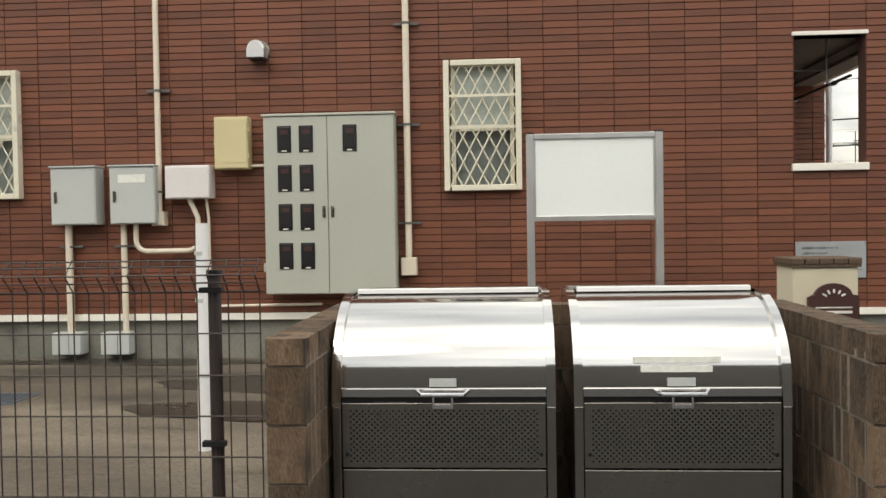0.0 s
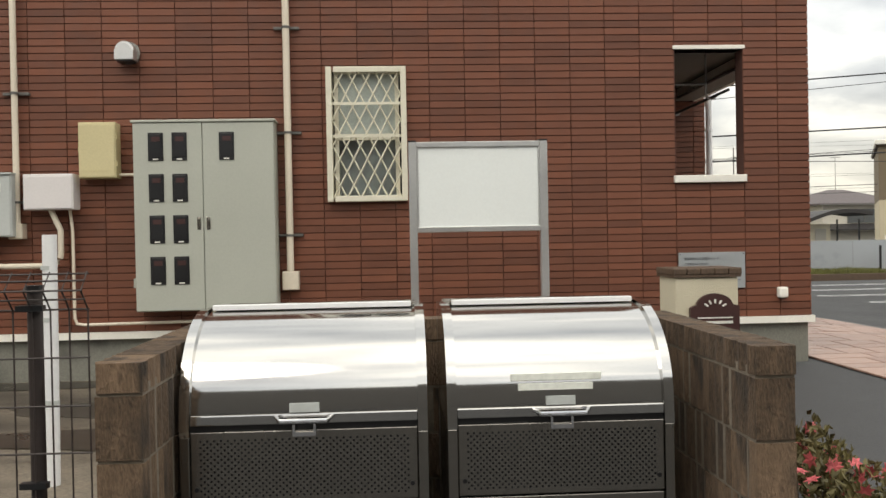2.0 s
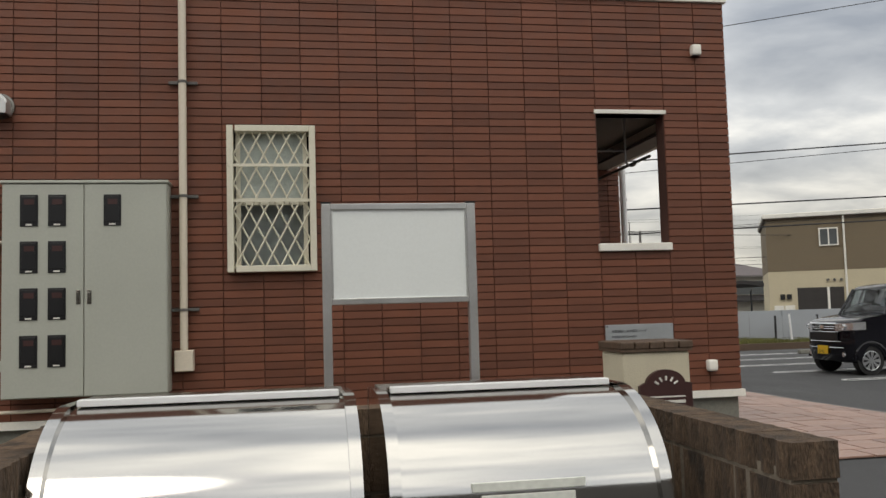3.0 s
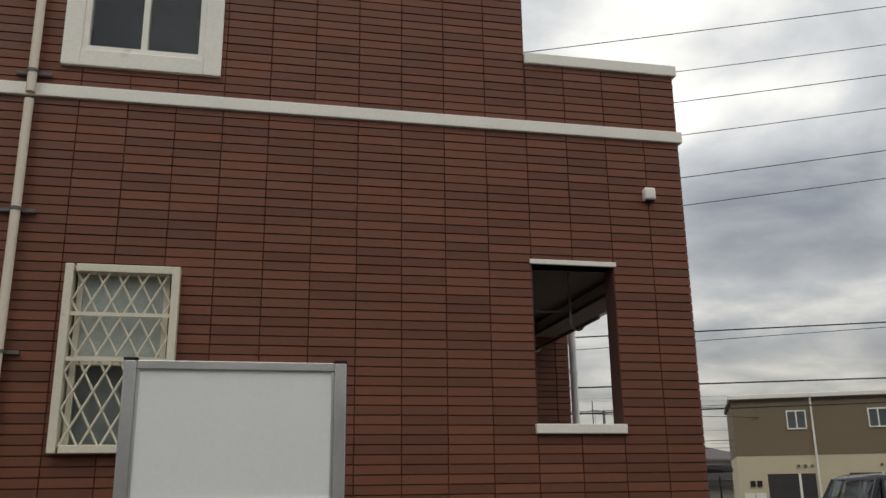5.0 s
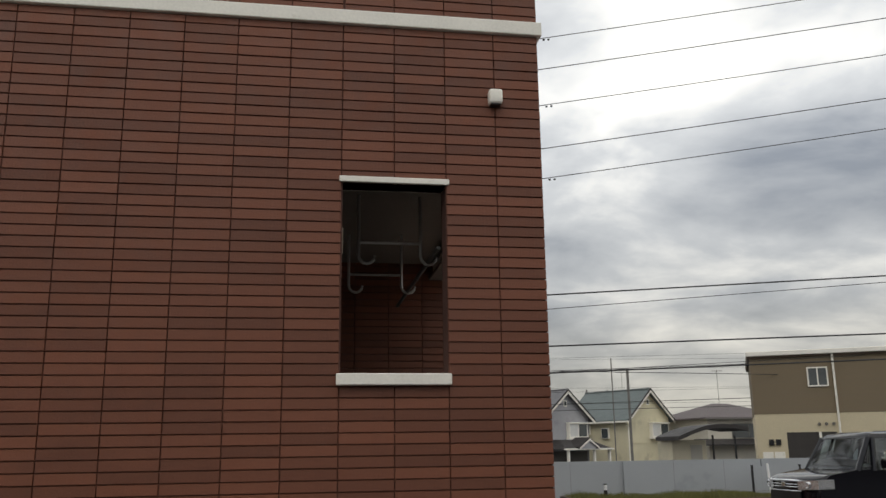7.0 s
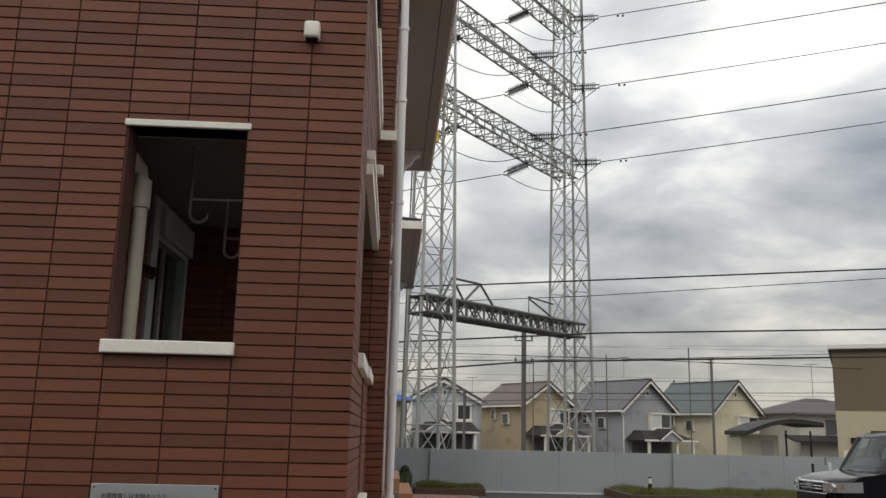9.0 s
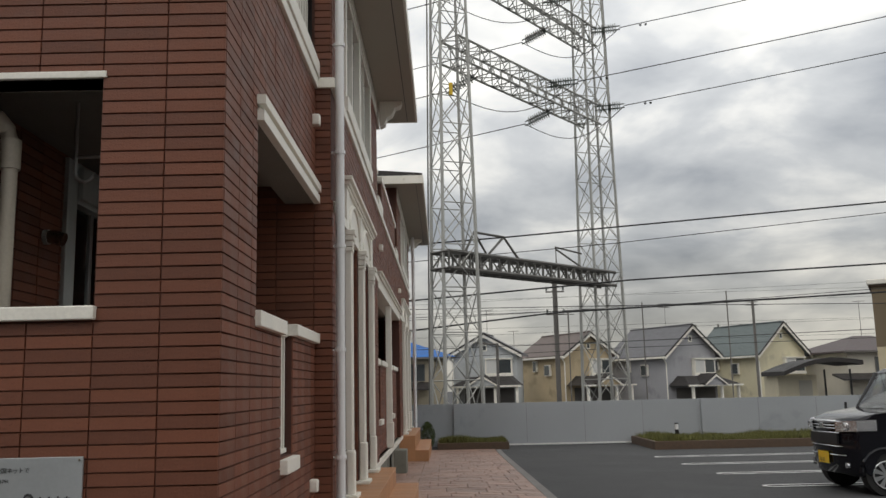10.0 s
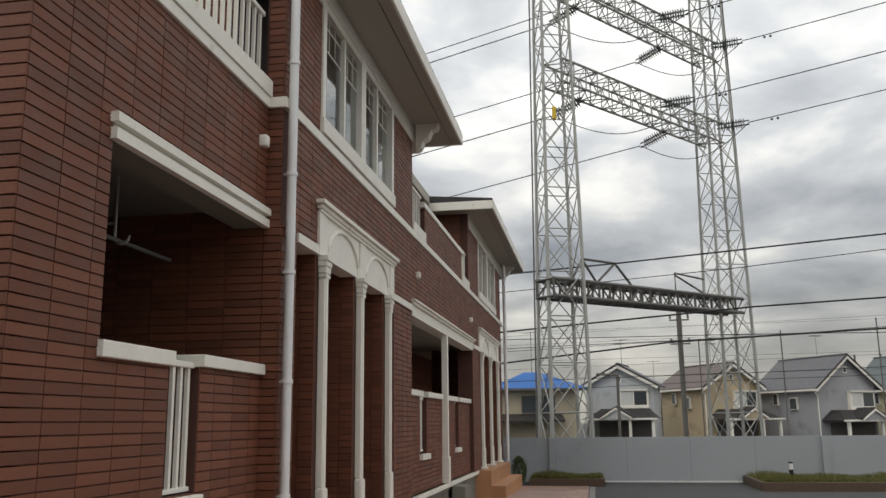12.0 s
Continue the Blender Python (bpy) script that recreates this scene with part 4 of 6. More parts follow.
def waste_bin(x0, x1, label, stickers):
    b = thing("waste_bin", label, "waste bin", x0, -4.95, 0.22, group="stainless steel waste bins")
    W = x1 - x0
    # curved lid: profile in y and z
    arc = [(0.02 + 0.34 * (1 - math.cos(a)), 0.72 + 0.292 * math.sin(a)) for a in [math.pi / 2 * i / 18 for i in range(19)]]
    th = [(y + 0.012, z - 0.012) for y, z in arc]
    bm = bmesh.new()
    prism(bm, arc + th[::-1], "x", 0.03, W - 0.03)
    lid = part("lid", bm, STEEL, b, "polished curved stainless lid", smooth=True)
    for a, c in ((0.0, 0.03), (W - 0.03, W)):
        bm = bmesh.new()
        prism(bm, [(0.0, 0.66)] + [(y - 0.014, z + 0.008) for y, z in arc] + [(0.6, 1.015), (0.6, 0.66)], "x", a, c)
        part("side_cheek", bm, STEEL, b, smooth=True)
        part("corner_post", boxes((a, c, 0.0, 0.04, 0.02, 0.66), bevel=0.003), STEELB, b)
    part("lid_lip", boxes((0.03, W - 0.03, 0.006, 0.03, 0.69, 0.722), bevel=0.004), STEEL, lid)
    part("top_flap", boxes((0.035, W - 0.035, 0.34, 0.385, 1.018, 1.03), (0.02, W - 0.02, 0.385, 0.6, 1.005, 1.02), bevel=0.003), STEELB, b)
    part("top_trim", boxes((0.04, W - 0.04, 0.325, 0.355, 1.015, 1.033), bevel=0.003), PVC, b, "white edging strip")
    part("back_panel", boxes((0.0, W, 0.59, 0.61, 0.02, 1.01)), STEELB, b)
    part("side_panel", boxes((0.0, 0.012, 0.04, 0.56, 0.02, 0.66)), STEELB, b)
    part("side_panel", boxes((W - 0.012, W, 0.04, 0.56, 0.02, 0.66)), STEELB, b)
    part("shadow_gap", boxes((0.03, W - 0.03, 0.02, 0.05, 0.672, 0.69)), BLACK, b)
    f = part("front_panel", boxes((0.032, W - 0.032, 0.008, 0.03, 0.452, 0.672), bevel=0.003), STEELB, b)
    part("lower_panel", boxes((0.032, W - 0.032, 0.012, 0.03, 0.05, 0.446), bevel=0.003), STEELB, b)
    bm = bmesh.new()
    nx, nz = 62, 19
    for i in range(nx):
        for k in range(nz):
            if (i + k) % 2:
                continue
            x, z, r = 0.062 + i * (W - 0.124) / (nx - 1), 0.475 + k * 0.17 / (nz - 1), 0.0034
            v = [bm.verts.new((x + dx * r, 0.0072, z + dz * r)) for dx, dz in ((1, 0.4), (0.4, 1), (-0.4, 1), (-1, 0.4), (-1, -0.4), (-0.4, -1), (0.4, -1), (1, -0.4))]
            bm.faces.new(v)
    tagged(part("perforation", bm, BLACK, f, "rows of small dark punched holes"), kind="stuff")
    for x in (0.05, W - 0.05):
        part("bolt", tubes(0.007, [(x, 0.008, 0.5), (x, 0.0, 0.5)], n=8), BLACK, f)
    c = W / 2
    part("grip", tubes(0.008, [(c - 0.085, 0.01, 0.712), (c - 0.07, -0.03, 0.705), (c + 0.07, -0.03, 0.705), (c + 0.085, 0.01, 0.712)], n=10), CHROME, lid, "chrome grip bar")
    part("catch", boxes((c - 0.035, c + 0.035, -0.006, 0.012, 0.655, 0.668), (c - 0.035, c - 0.028, -0.006, 0.012, 0.668, 0.69), (c + 0.028, c + 0.035, -0.006, 0.012, 0.668, 0.69)), CHROME, f)
    part("label_plate", boxes((c - 0.045, c + 0.045, 0.01, 0.018, 0.725, 0.752)), BOXG, lid, "small pale label plate")
    if stickers:
        for z0, a, e in ((0.80, 0.2, 0.6), (0.77, 0.23, 0.56)):
            i = min(range(19), key=lambda q: abs(arc[q][1] - z0))
            y = arc[i][0]
            part("sticker", boxes((W * a + 0.06, W * e + 0.06, y - 0.006, y + 0.004, z0, z0 + 0.02)), FADED, lid, "faded sticker strip")
    return b


waste_bin(-4.35, -3.60, "stainless steel waste bin with curved lid and perforated front", False)
waste_bin(-3.54, -2.835, "stainless steel waste bin with faded stickers on its curved lid", True)


def wire_fence():
    f = thing("wire_fence", "dark brown welded wire mesh fence panel", "fence", 0, -5.25, 0)
    x0, x1 = -8.6, -4.5
    for z, dy in ((1.39, 0.0), (1.373, -0.03), (1.348, -0.05), (1.324, -0.03), (1.296, 0.0), (1.168, 0), (1.04, 0), (0.915, 0), (0.79, 0), (0.665, 0), (0.54, 0), (0.42, 0)):
        part("cross_wire", tubes(0.0028, [(x0, dy, z), (x1, dy, z)], n=6), IRON, f)
    first = part("upright_wire", tubes(0.0024, [(0, 0, 0.36), (0, 0, 1.296), (0, -0.05, 1.348), (0, 0, 1.395)], n=6), IRON, f)
    n = int((x1 - x0) / 0.0485)
    first.location = (x1 - 0.004, 0, 0)
    for i in range(1, n):
        o = new("upright_wire", first.data)
        o.parent = f
        o.location = (x1 - 0.004 - i * 0.0485, 0, 0)
    for x in (-4.655, -6.65, -8.6):
        p = part("post", tubes(0.02, [(x, 0.035, 0.1), (x, 0.035, 1.35)], n=14), IRON, f, smooth=True)
        part("post_cap", tubes(0.024, [(x, 0.035, 1.34), (x, 0.035, 1.36)], n=14), BLACK, p)
        for z in (1.30, 0.83):
            part("bracket", boxes((x - 0.035, x + 0.035, -0.006, 0.02, z - 0.008, z + 0.008)), BLACK, p)


wire_fence()
gp = thing("guard_pole", "white plastic guard tube standing on the slab", "pole", -5.39, -3.3, 0.3)
part("tube", tubes(0.034, [(0.02, 0, 0.0), (0.03, 0, 1.22)], n=16), PVC, gp, smooth=True)
for z in (0.4, 0.8, 1.05):
    part("band", tubes(0.036, [(0.022, 0, z), (0.023, 0, z + 0.02)], n=16), BOXG, gp)

# wet patches and grate on the slab
def wet_patch(x, y, rx, ry, seed):
    bm = bmesh.new()
    rng = random.Random(seed)
    ph = [rng.uniform(0, 6.28) for _ in range(4)]
    v = []
    for i in range(60):
        a = 2 * math.pi * i / 60
        r = 1 + 0.12 * math.sin(2 * a + ph[0]) + 0.1 * math.sin(3 * a + ph[1]) + 0.05 * math.sin(7 * a + ph[2])
        v.append(bm.verts.new((x + rx * r * math.cos(a), y + ry * r * math.sin(a), 0.3075 + 0.0007 * seed)))
    bm.faces.new(v)
    WET = bpy.data.materials.get("wet_concrete") or mat("wet_concrete", (0.032, 0.026, 0.02), 0.3, var=0.2, scale=2, bump=0.05)
    solid("wet_patch", bm, WET, "dark wet patch on the concrete slab", "puddle")


wet_patch(-5.3, -1.3, 1.15, 0.36, 2)
wet_patch(-5.2, -2.3, 0.95, 0.34, 8)
wet_patch(-7.2, -0.25, 1.5, 0.16, 5)
wet_patch(-3.3, -2.6, 0.8, 0.4, 9)
gr = thing("drain_grate", "blue-grey steel drain grate in the slab", "drain", -7.75, -2.1, 0.306)
part("frame", boxes((0, 0.6, 0, 0.03, 0, 0.006), (0, 0.6, 0.37, 0.4, 0, 0.006), (0, 0.03, 0.03, 0.37, 0, 0.006), (0.57, 0.6, 0.03, 0.37, 0, 0.006)), BLUEG, gr)
for i in range(12):
    part("bar", boxes((0.04 + i * 0.044, 0.06 + i * 0.044, 0.03, 0.37, 0.0, 0.006)), BLUEG, gr)
solid("parking_line", boxes((-5.9, -5.0, -2.13, -2.08, 0.3, 0.3095)), LINE, "worn white parking line", "road marking")


def motor_scooter():
    m = thing("motor_scooter", "black motor scooter with red tail lamp and white plate", "motorcycle", -8.55, -0.9, 0.306)
    part("rear_tyre", tubes(0.045, [(0.24 * math.cos(a), 0, 0.24 + 0.2 * math.sin(a)) for a in [i * math.pi / 10 for i in range(21)]], n=8), TYRE, m, smooth=True)
    part("body", boxes((-0.9, 0.12, -0.11, 0.11, 0.38, 0.66), bevel=0.05, seg=3), CAR, m, smooth=True)
    part("seat", boxes((-0.7, 0.05, -0.12, 0.12, 0.66, 0.75), bevel=0.03, seg=3), BLACK, m, smooth=True)
    part("tail_lamp", boxes((0.1, 0.17, -0.07, 0.07, 0.58, 0.66), bevel=0.015), RED, m, "red tail lamp")
    part("number_plate", boxes((0.2, 0.206, -0.09, 0.09, 0.44, 0.55)), PVC, m, "white number plate")
    part("rack", tubes(0.012, [(-0.1, -0.08, 0.76), (0.18, -0.08, 0.8), (0.18, 0.08, 0.8), (-0.1, 0.08, 0.76)], n=6), BLACK, m)


motor_scooter()


# laundry hangers and pipe inside the porch
def hanger(x, y):
    h = thing("laundry_hanger", "steel laundry pole hanger on the porch ceiling", "hanger", x, y, 3.26)
    for dx in (0, 0.42):
        part("drop_rod", tubes(0.011, [(dx, 0, 0), (dx, 0, -0.42)] + [(dx + 0.055 - 0.055 * math.cos(a), 0, -0.42 - 0.055 * math.sin(a)) for a in (0.5, 1.1, 1.6, 2.1, 2.7, 3.14)], n=8), ALU, h, smooth=True)
    part("cross_rod", tubes(0.01, [(0, 0, -0.33), (0.42, 0, -0.33)], n=8), ALU, h)


hanger(-1.05, 0.8)
hanger(-1.05, 1.9)
lp = thing("laundry_pole", "dark laundry pole resting in the hangers", "pole", 0, 0, 0)
part("pole", tubes(0.014, [(-0.58, 0.35, 2.80), (-0.58, 2.6, 2.80)], n=10), GIRD, lp)
pp = pipe_run("downpipe", "cream drain pipe with a socket inside the porch", [(-1.225, 0.4, 2.8), (-1.225, 0.4, 0.7)], 0.04, CREAM)
part("socket", tubes(0.052, [(-1.225, 0.4, 2.76), (-1.225, 0.4, 2.92)], n=16), CREAM, pp, smooth=True)
part("elbow", tubes(0.046, [(-1.225, 0.4, 2.9), (-1.24, 0.38, 2.97), (-1.27, 0.33, 3.02), (-1.3, 0.26, 3.04), (-1.3, 0.16, 3.04)], n=14), CREAM, pp, smooth=True)
pl_ = thing("porch_lamp", "small grey dome lamp on the porch wall", "lamp", -1.585, 1.62, 2.62)
part("base", tubes(0.05, [(0, 0, 0), (0.03, 0, 0)], n=16), BOXG, pl_)
part("dome", tubes(0.045, [(0.03, 0, 0.0), (0.07, 0, 0.0), (0.13, 0, -0.02)], n=14), STEELB, pl_, smooth=True)

# azaleas beside the right block wall
def azalea():
    rng = random.Random(12)
    a = thing("azalea_bush", "azalea bush with small leaves and pink flowers", "bush", -2.22, -4.45, 0.29)
    for nm, n, material, s in (("leaves", 2600, AZALEA, 0.022), ("flowers", 150, PINK, 0.032)):
        bm = bmesh.new()
        for _ in range(n):
            u, v, r = rng.uniform(0, 6.28), rng.uniform(0.05, 1.4), rng.uniform(0.75, 1.03)
            lump = 1 + 0.16 * math.sin(3 * u + 1) + 0.12 * math.sin(5 * v + u)
            c = Vector((0.34 * r * lump * math.cos(u) * math.cos(v), 0.5 * r * lump * math.sin(u) * math.cos(v), 0.06 + 0.36 * r * lump * math.sin(v)))
            e = Euler((rng.uniform(0, 6), rng.uniform(0, 6), rng.uniform(0, 6))).to_matrix()
            k = 1 if nm == "leaves" else 3
            for q in range(k):
                e2 = e @ Euler((0, 0, q * 1.05)).to_matrix()
                bm.faces.new([bm.verts.new(c + e2 @ Vector(p)) for p in ((-s, 0, 0), (0, -s * 0.45, 0.004), (s, 0, 0), (0, s * 0.45, 0.004))])
        tagged(part(nm, bm, material, a), kind="stuff")
    part("stems", tubes(0.012, *[[(0, 0, 0), (0.2 * math.cos(t), 0.3 * math.sin(t), 0.36)] for t in range(6)], n=5), SOIL, a)


azalea()
solid("kerb_bed", boxes((-2.57, -1.8, -5.05, -4.95, 0.1, 0.36), (-1.9, -1.8, -4.95, -3.7, 0.1, 0.36), bevel=0.01), CONC, "low concrete edging of the azalea bed", "kerb")

# ---- walkway, steps, kerb, lines ----
def walkway():
    w = tagged(new("walkway"), "stamped terracotta coloured paving along the facade", "pavement", kind="structure")
    rng = random.Random(4)
    x0, x1, y0, y1 = PX - 0.05, 2.32, -1.2, 18.7
    bm = bmesh.new()
    ys = [y0 + (y1 - y0) * i / 24 for i in range(25)]
    for a, b in zip(ys, ys[1:]):
        bm.faces.new([bm.verts.new((x, y, gz(x, y) + 0.012)) for x, y in ((x0, a), (1.2, a), (1.2, b), (x0, b))])
        bm.faces.new([bm.verts.new((x, y, gz(x, y) + 0.012)) for x, y in ((1.2, a), (x1, a), (x1, b), (1.2, b))])
    part("bedding", bm, PAVEJ, w)
    shared = {}
    y = y0
    row = 0
    while y < y1 - 0.1:
        h = (0.28, 0.38, 0.24, 0.33)[row % 4]
        x = x0 + 0.0
        while x < x1 - 0.06:
            ww = min(rng.choice((0.3, 0.42, 0.54)), x1 - x)
            if x1 - x - ww < 0.1:
                ww = x1 - x
            hh = min(h, y1 - y)
            key = (round(ww, 2), round(hh, 2))
            if key not in shared:
                bb = bmesh.new()
                g = 0.006
                o = [(g + rng.uniform(0, 0.006), g), (ww / 2, g + rng.uniform(0, 0.008)), (ww - g, g + rng.uniform(0, 0.006)), (ww - g - rng.uniform(0, 0.008), hh / 2), (ww - g, hh - g), (ww / 2, hh - g - rng.uniform(0, 0.008)), (g, hh - g), (g + rng.uniform(0, 0.008), hh / 2)]
                prism(bb, o, "z", -0.01, 0.006)
                shared[key] = mesh(bb, "paving_slab")
                shared[key].materials.append(PAVE)
            ob = new("paving_slab", shared[key])
            ob.parent = w
            slope_y = (gz(x, y + hh) - gz(x, y)) / hh
            slope_x = (gz(x + ww, y) - gz(x, y)) / ww
            ob.matrix_basis = pose(x, y, gz(x, y) + 0.016, math.degrees(math.atan(slope_y)), -math.degrees(math.atan(slope_x)), 0)
            x += ww
        y += h
        row += 1


walkway()


def kerb_strip():
    k = tagged(new("kerb"), "dark concrete edging stones between paving and asphalt", "kerb", kind="structure")
    me = mesh(boxes((0, 0.13, 0.004, 0.296, -0.1, 0.014), bevel=0.006), "edging_stone")
    me.materials.append(KERB)
    y = -1.2
    while y < 18.6:
        o = new("edging_stone", me)
        o.parent = k
        o.matrix_basis = pose(2.33, y, gz(2.4, y + 0.15), math.degrees(math.atan((gz(2.4, y + 0.3) - gz(2.4, y)) / 0.3)))
        y += 0.3


kerb_strip()


def steps(y0, y1, label):
    zg = min(gz(0.5, y0), gz(0.5, y1))
    rise = (0.62 - zg) / 2
    s = tagged(new("steps"), label, "steps", kind="structure")
    for k, (x1, top) in enumerate(((0.42, 0.62), (0.70, 0.62 - rise))):
        xa = PX - 0.06 if k == 0 else 0.42
        tr = part("step", boxes((xa, x1 - 0.01, y0, y1, zg - 0.1, top - 0.02)), PAVEJ, s)
        n = max(1, round((y1 - y0) / 0.3))
        w = (y1 - y0) / n
        tread = mesh(boxes((xa, x1 + 0.006, 0.002, w - 0.002, -0.02, 0.0), bevel=0.005), "tread_tile")
        riser = mesh(boxes((x1 - 0.01, x1, 0.002, w - 0.002, zg - 0.05, top - 0.022)), "riser_tile")
        for me in (tread, riser):
            me.materials.append(ORANGE)
        for i in range(n):
            a = new("tread_tile", tread)
            b = new("riser_tile", riser)
            a.location, b.location = (0, y0 + i * w, top), (0, y0 + i * w, 0)
            a.parent = b.parent = tr
        part("end_tile", boxes((xa, x1, y0 - 0.008, y0, zg - 0.05, top - 0.002)), ORANGE, tr)
        part("end_tile", boxes((xa, x1, y1, y1 + 0.008, zg - 0.05, top - 0.002)), ORANGE, tr)


steps(3.15, 7.1, "orange tiled double step in front of the pillars")
steps(14.6, 18.6, "orange tiled double step at the far pillars")
cp = thing("service_block", "grey concrete block beside the steps", "block", 0.16, 11.2, 0.0)
part("block", boxes((0, 0.22, 0, 0.5, 0, 0.55), bevel=0.01), CONC, cp)

for i, y in enumerate((7.35, 9.5, 11.5, 13.45, 15.35)):
    bm = bmesh.new()
    z = 0.012 + max(gz(5.6, y - 0.2), gz(9, y - 0.2))
    xa, r = 5.95 - 0.08 * i, 0.12
    pts = [(11.4, y - r, z)] + [(xa + r - r * math.sin(a), y - r * math.cos(a), z) for a in [math.pi * k / 10 for k in range(11)]] + [(11.4, y + r, z)]
    for p, q in zip(pts, pts[1:]):
        d = (Vector(q) - Vector(p)).normalized()
        s = Vector((-d.y, d.x, 0)) * 0.04
        bm.faces.new([bm.verts.new(Vector(c)) for c in (Vector(p) - s, Vector(q) - s, Vector(q) + s, Vector(p) + s)])
    solid("parking_line", bm, LINE, "white double parking bay line with rounded end", "road marking")
for x, y in ((10.2, 15.2), (11.2, 14.6), (10.3, 12.6)):
    ws = thing("wheel_stop", "pale concrete wheel stop", "wheel stop", x, y, gz(x, y), group="wheel stops", rz=8)
    part("body", boxes((-0.3, 0.3, -0.07, 0.07, 0, 0.11), bevel=0.02), CONC, ws)


# ---- car ----
def car():
    c = thing("car", "black boxy small car with chrome grille and yellow plate", "car", 6.52, 8.05, gz(7.5, 8.6))
    Wd = 1.475

    def nose(y):
        return 0.16 * abs((y - Wd / 2) / (Wd / 2)) ** 3

    low = [(0.06, 0.27), (0.0, 0.42), (0.0, 0.74), (0.02, 0.97), (0.09, 1.035), (0.3, 1.085), (0.85, 1.155), (3.3, 1.13), (3.38, 0.95), (3.38, 0.35), (3.3, 0.24)]

    def arch(cx):
        return [(cx + 0.33 * math.cos(a), 0.27 + 0.34 * math.sin(a)) for a in [math.pi * i / 12 for i in range(13)]]
    o = low[:] + [(3.06, 0.24)] + arch(2.7) + [(2.3, 0.2), (1.1, 0.2)] + arch(0.5) + [(0.16, 0.24)]
    bm = bmesh.new()
    ys = [0.0, 0.08, 0.2, 0.4, 0.6, 0.875, 1.075, 1.275, 1.395, Wd]
    rings = [[bm.verts.new((x + nose(y) * max(0, 1 - x / 0.6), y, z)) for x, z in o] for y in ys]
    bm.faces.new(rings[0]), bm.faces.new(rings[-1][::-1])
    for p, q in zip(rings, rings[1:]):
        for k in range(len(o)):
            bm.faces.new((p[k], q[k], q[(k + 1) % len(o)], p[(k + 1) % len(o)]))
    ends = [e for e in bm.edges if abs(e.verts[0].co.y - e.verts[1].co.y) < 1e-5 and (e.verts[0].co.y < 1e-5 or e.verts[0].co.y > Wd - 1e-5)]
    bmesh.ops.bevel(bm, geom=ends, offset=0.045, segments=3, affect="EDGES")
    body = part("body", bm, CAR, c, "glossy black bodywork", smooth=True)
    for cx in (0.5, 2.7):
        for y in (0.004, Wd - 0.004):
            part("arch_flare", tubes(0.028, [(cx + 0.35 * math.cos(a), y, 0.27 + 0.36 * math.sin(a)) for a in [math.pi * (0.04 + 0.92 * i / 14) for i in range(15)]], n=8), CAR, c, smooth=True)
    # roof, tapered inwards to the top

    def cabin_ring(z, xf, xr, ins):
        return [(xf, ins, z), (xr, ins, z), (xr, Wd - ins, z), (xf, Wd - ins, z)]
    bm = bmesh.new()
    secs = [cabin_ring(1.63, 1.13, 3.24, 0.1), cabin_ring(1.71, 1.2, 3.19, 0.14), cabin_ring(1.75, 1.42, 2.95, 0.3)]
    rings = [[bm.verts.new(p) for p in q] for q in secs]
    for a, b in zip(rings, rings[1:]):
        for i in range(4):
            bm.faces.new((a[i], a[(i + 1) % 4], b[(i + 1) % 4], b[i]))
    bm.faces.new(rings[0][::-1]), bm.faces.new(rings[-1])
    bmesh.ops.bevel(bm, geom=bm.edges[:], offset=0.02, segments=2, affect="EDGES")
    part("roof", bm, CAR, c, smooth=True)
    for s in (0, 1):
        def P(x, z):
            t = (z - 1.14) / 0.6
            y = 0.03 + 0.1 * t
            return (x, y if s == 0 else Wd - y, z)
        for nm, run in (("a_pillar", [(0.87, 1.13), (1.17, 1.65)]), ("b_pillar", [(1.62, 1.12), (1.66, 1.65)]), ("c_pillar", [(2.5, 1.12), (2.5, 1.65)]), ("d_pillar", [(3.3, 1.12), (3.2, 1.65)]), ("quarter_pillar", [(1.16, 1.13), (1.24, 1.65)])):
            part(nm, tubes(0.046, [P(*q) for q in run], n=8), CAR, c, smooth=True)
        for a, b, a2, b2 in ((0.91, 1.14, 1.17, 1.21), (1.19, 1.62, 1.27, 1.66), (1.64, 2.5, 1.68, 2.5), (2.52, 3.27, 2.52, 3.16)):
            bm = bmesh.new()
            bm.faces.new([bm.verts.new(P(*q)) for q in ((a, 1.15), (b, 1.15), (b2, 1.64), (a2, 1.64))])
            part("side_window", bm, CGLASS, c, "tinted side window").visible_shadow = False
        y = 0.0 if s == 0 else Wd
        for nm, cx in (("front", 0.5), ("rear", 2.7)):
            sgn = 1 if s == 0 else -1
            w = part("wheel", tubes(0.275, [(cx, y + sgn * 0.02, 0.278), (cx, y + sgn * 0.19, 0.278)], n=32), TYRE, c, smooth=True)
            part("rim", tubes(0.185, [(cx, y + sgn * 0.012, 0.278), (cx, y + sgn * 0.03, 0.278)], n=28), BLACK, w)
            bm = bmesh.new()
            for i in range(9):
                a = 2 * math.pi * i / 9
                d, e = Vector((math.cos(a), 0, math.sin(a))), Vector((-math.sin(a), 0, math.cos(a)))
                q = Vector((cx, y + sgn * 0.004, 0.278))
                bm.faces.new([bm.verts.new(p) for p in (q + d * 0.03 - e * 0.014, q + d * 0.175 - e * 0.034, q + d * 0.175 + e * 0.034, q + d * 0.03 + e * 0.014)])
            tube(bm, [(cx + 0.18 * math.cos(a), y + sgn * 0.006, 0.278 + 0.18 * math.sin(a)) for a in [2 * math.pi * i / 28 for i in range(29)]], 0.009, 6)
            tube(bm, [(cx, y + sgn * 0.0, 0.278), (cx, y + sgn * 0.02, 0.278)], 0.045, 14)
            part("hubcap", bm, RIM, w, "silver nine-spoke wheel cover")
        lamp_in = 0.36
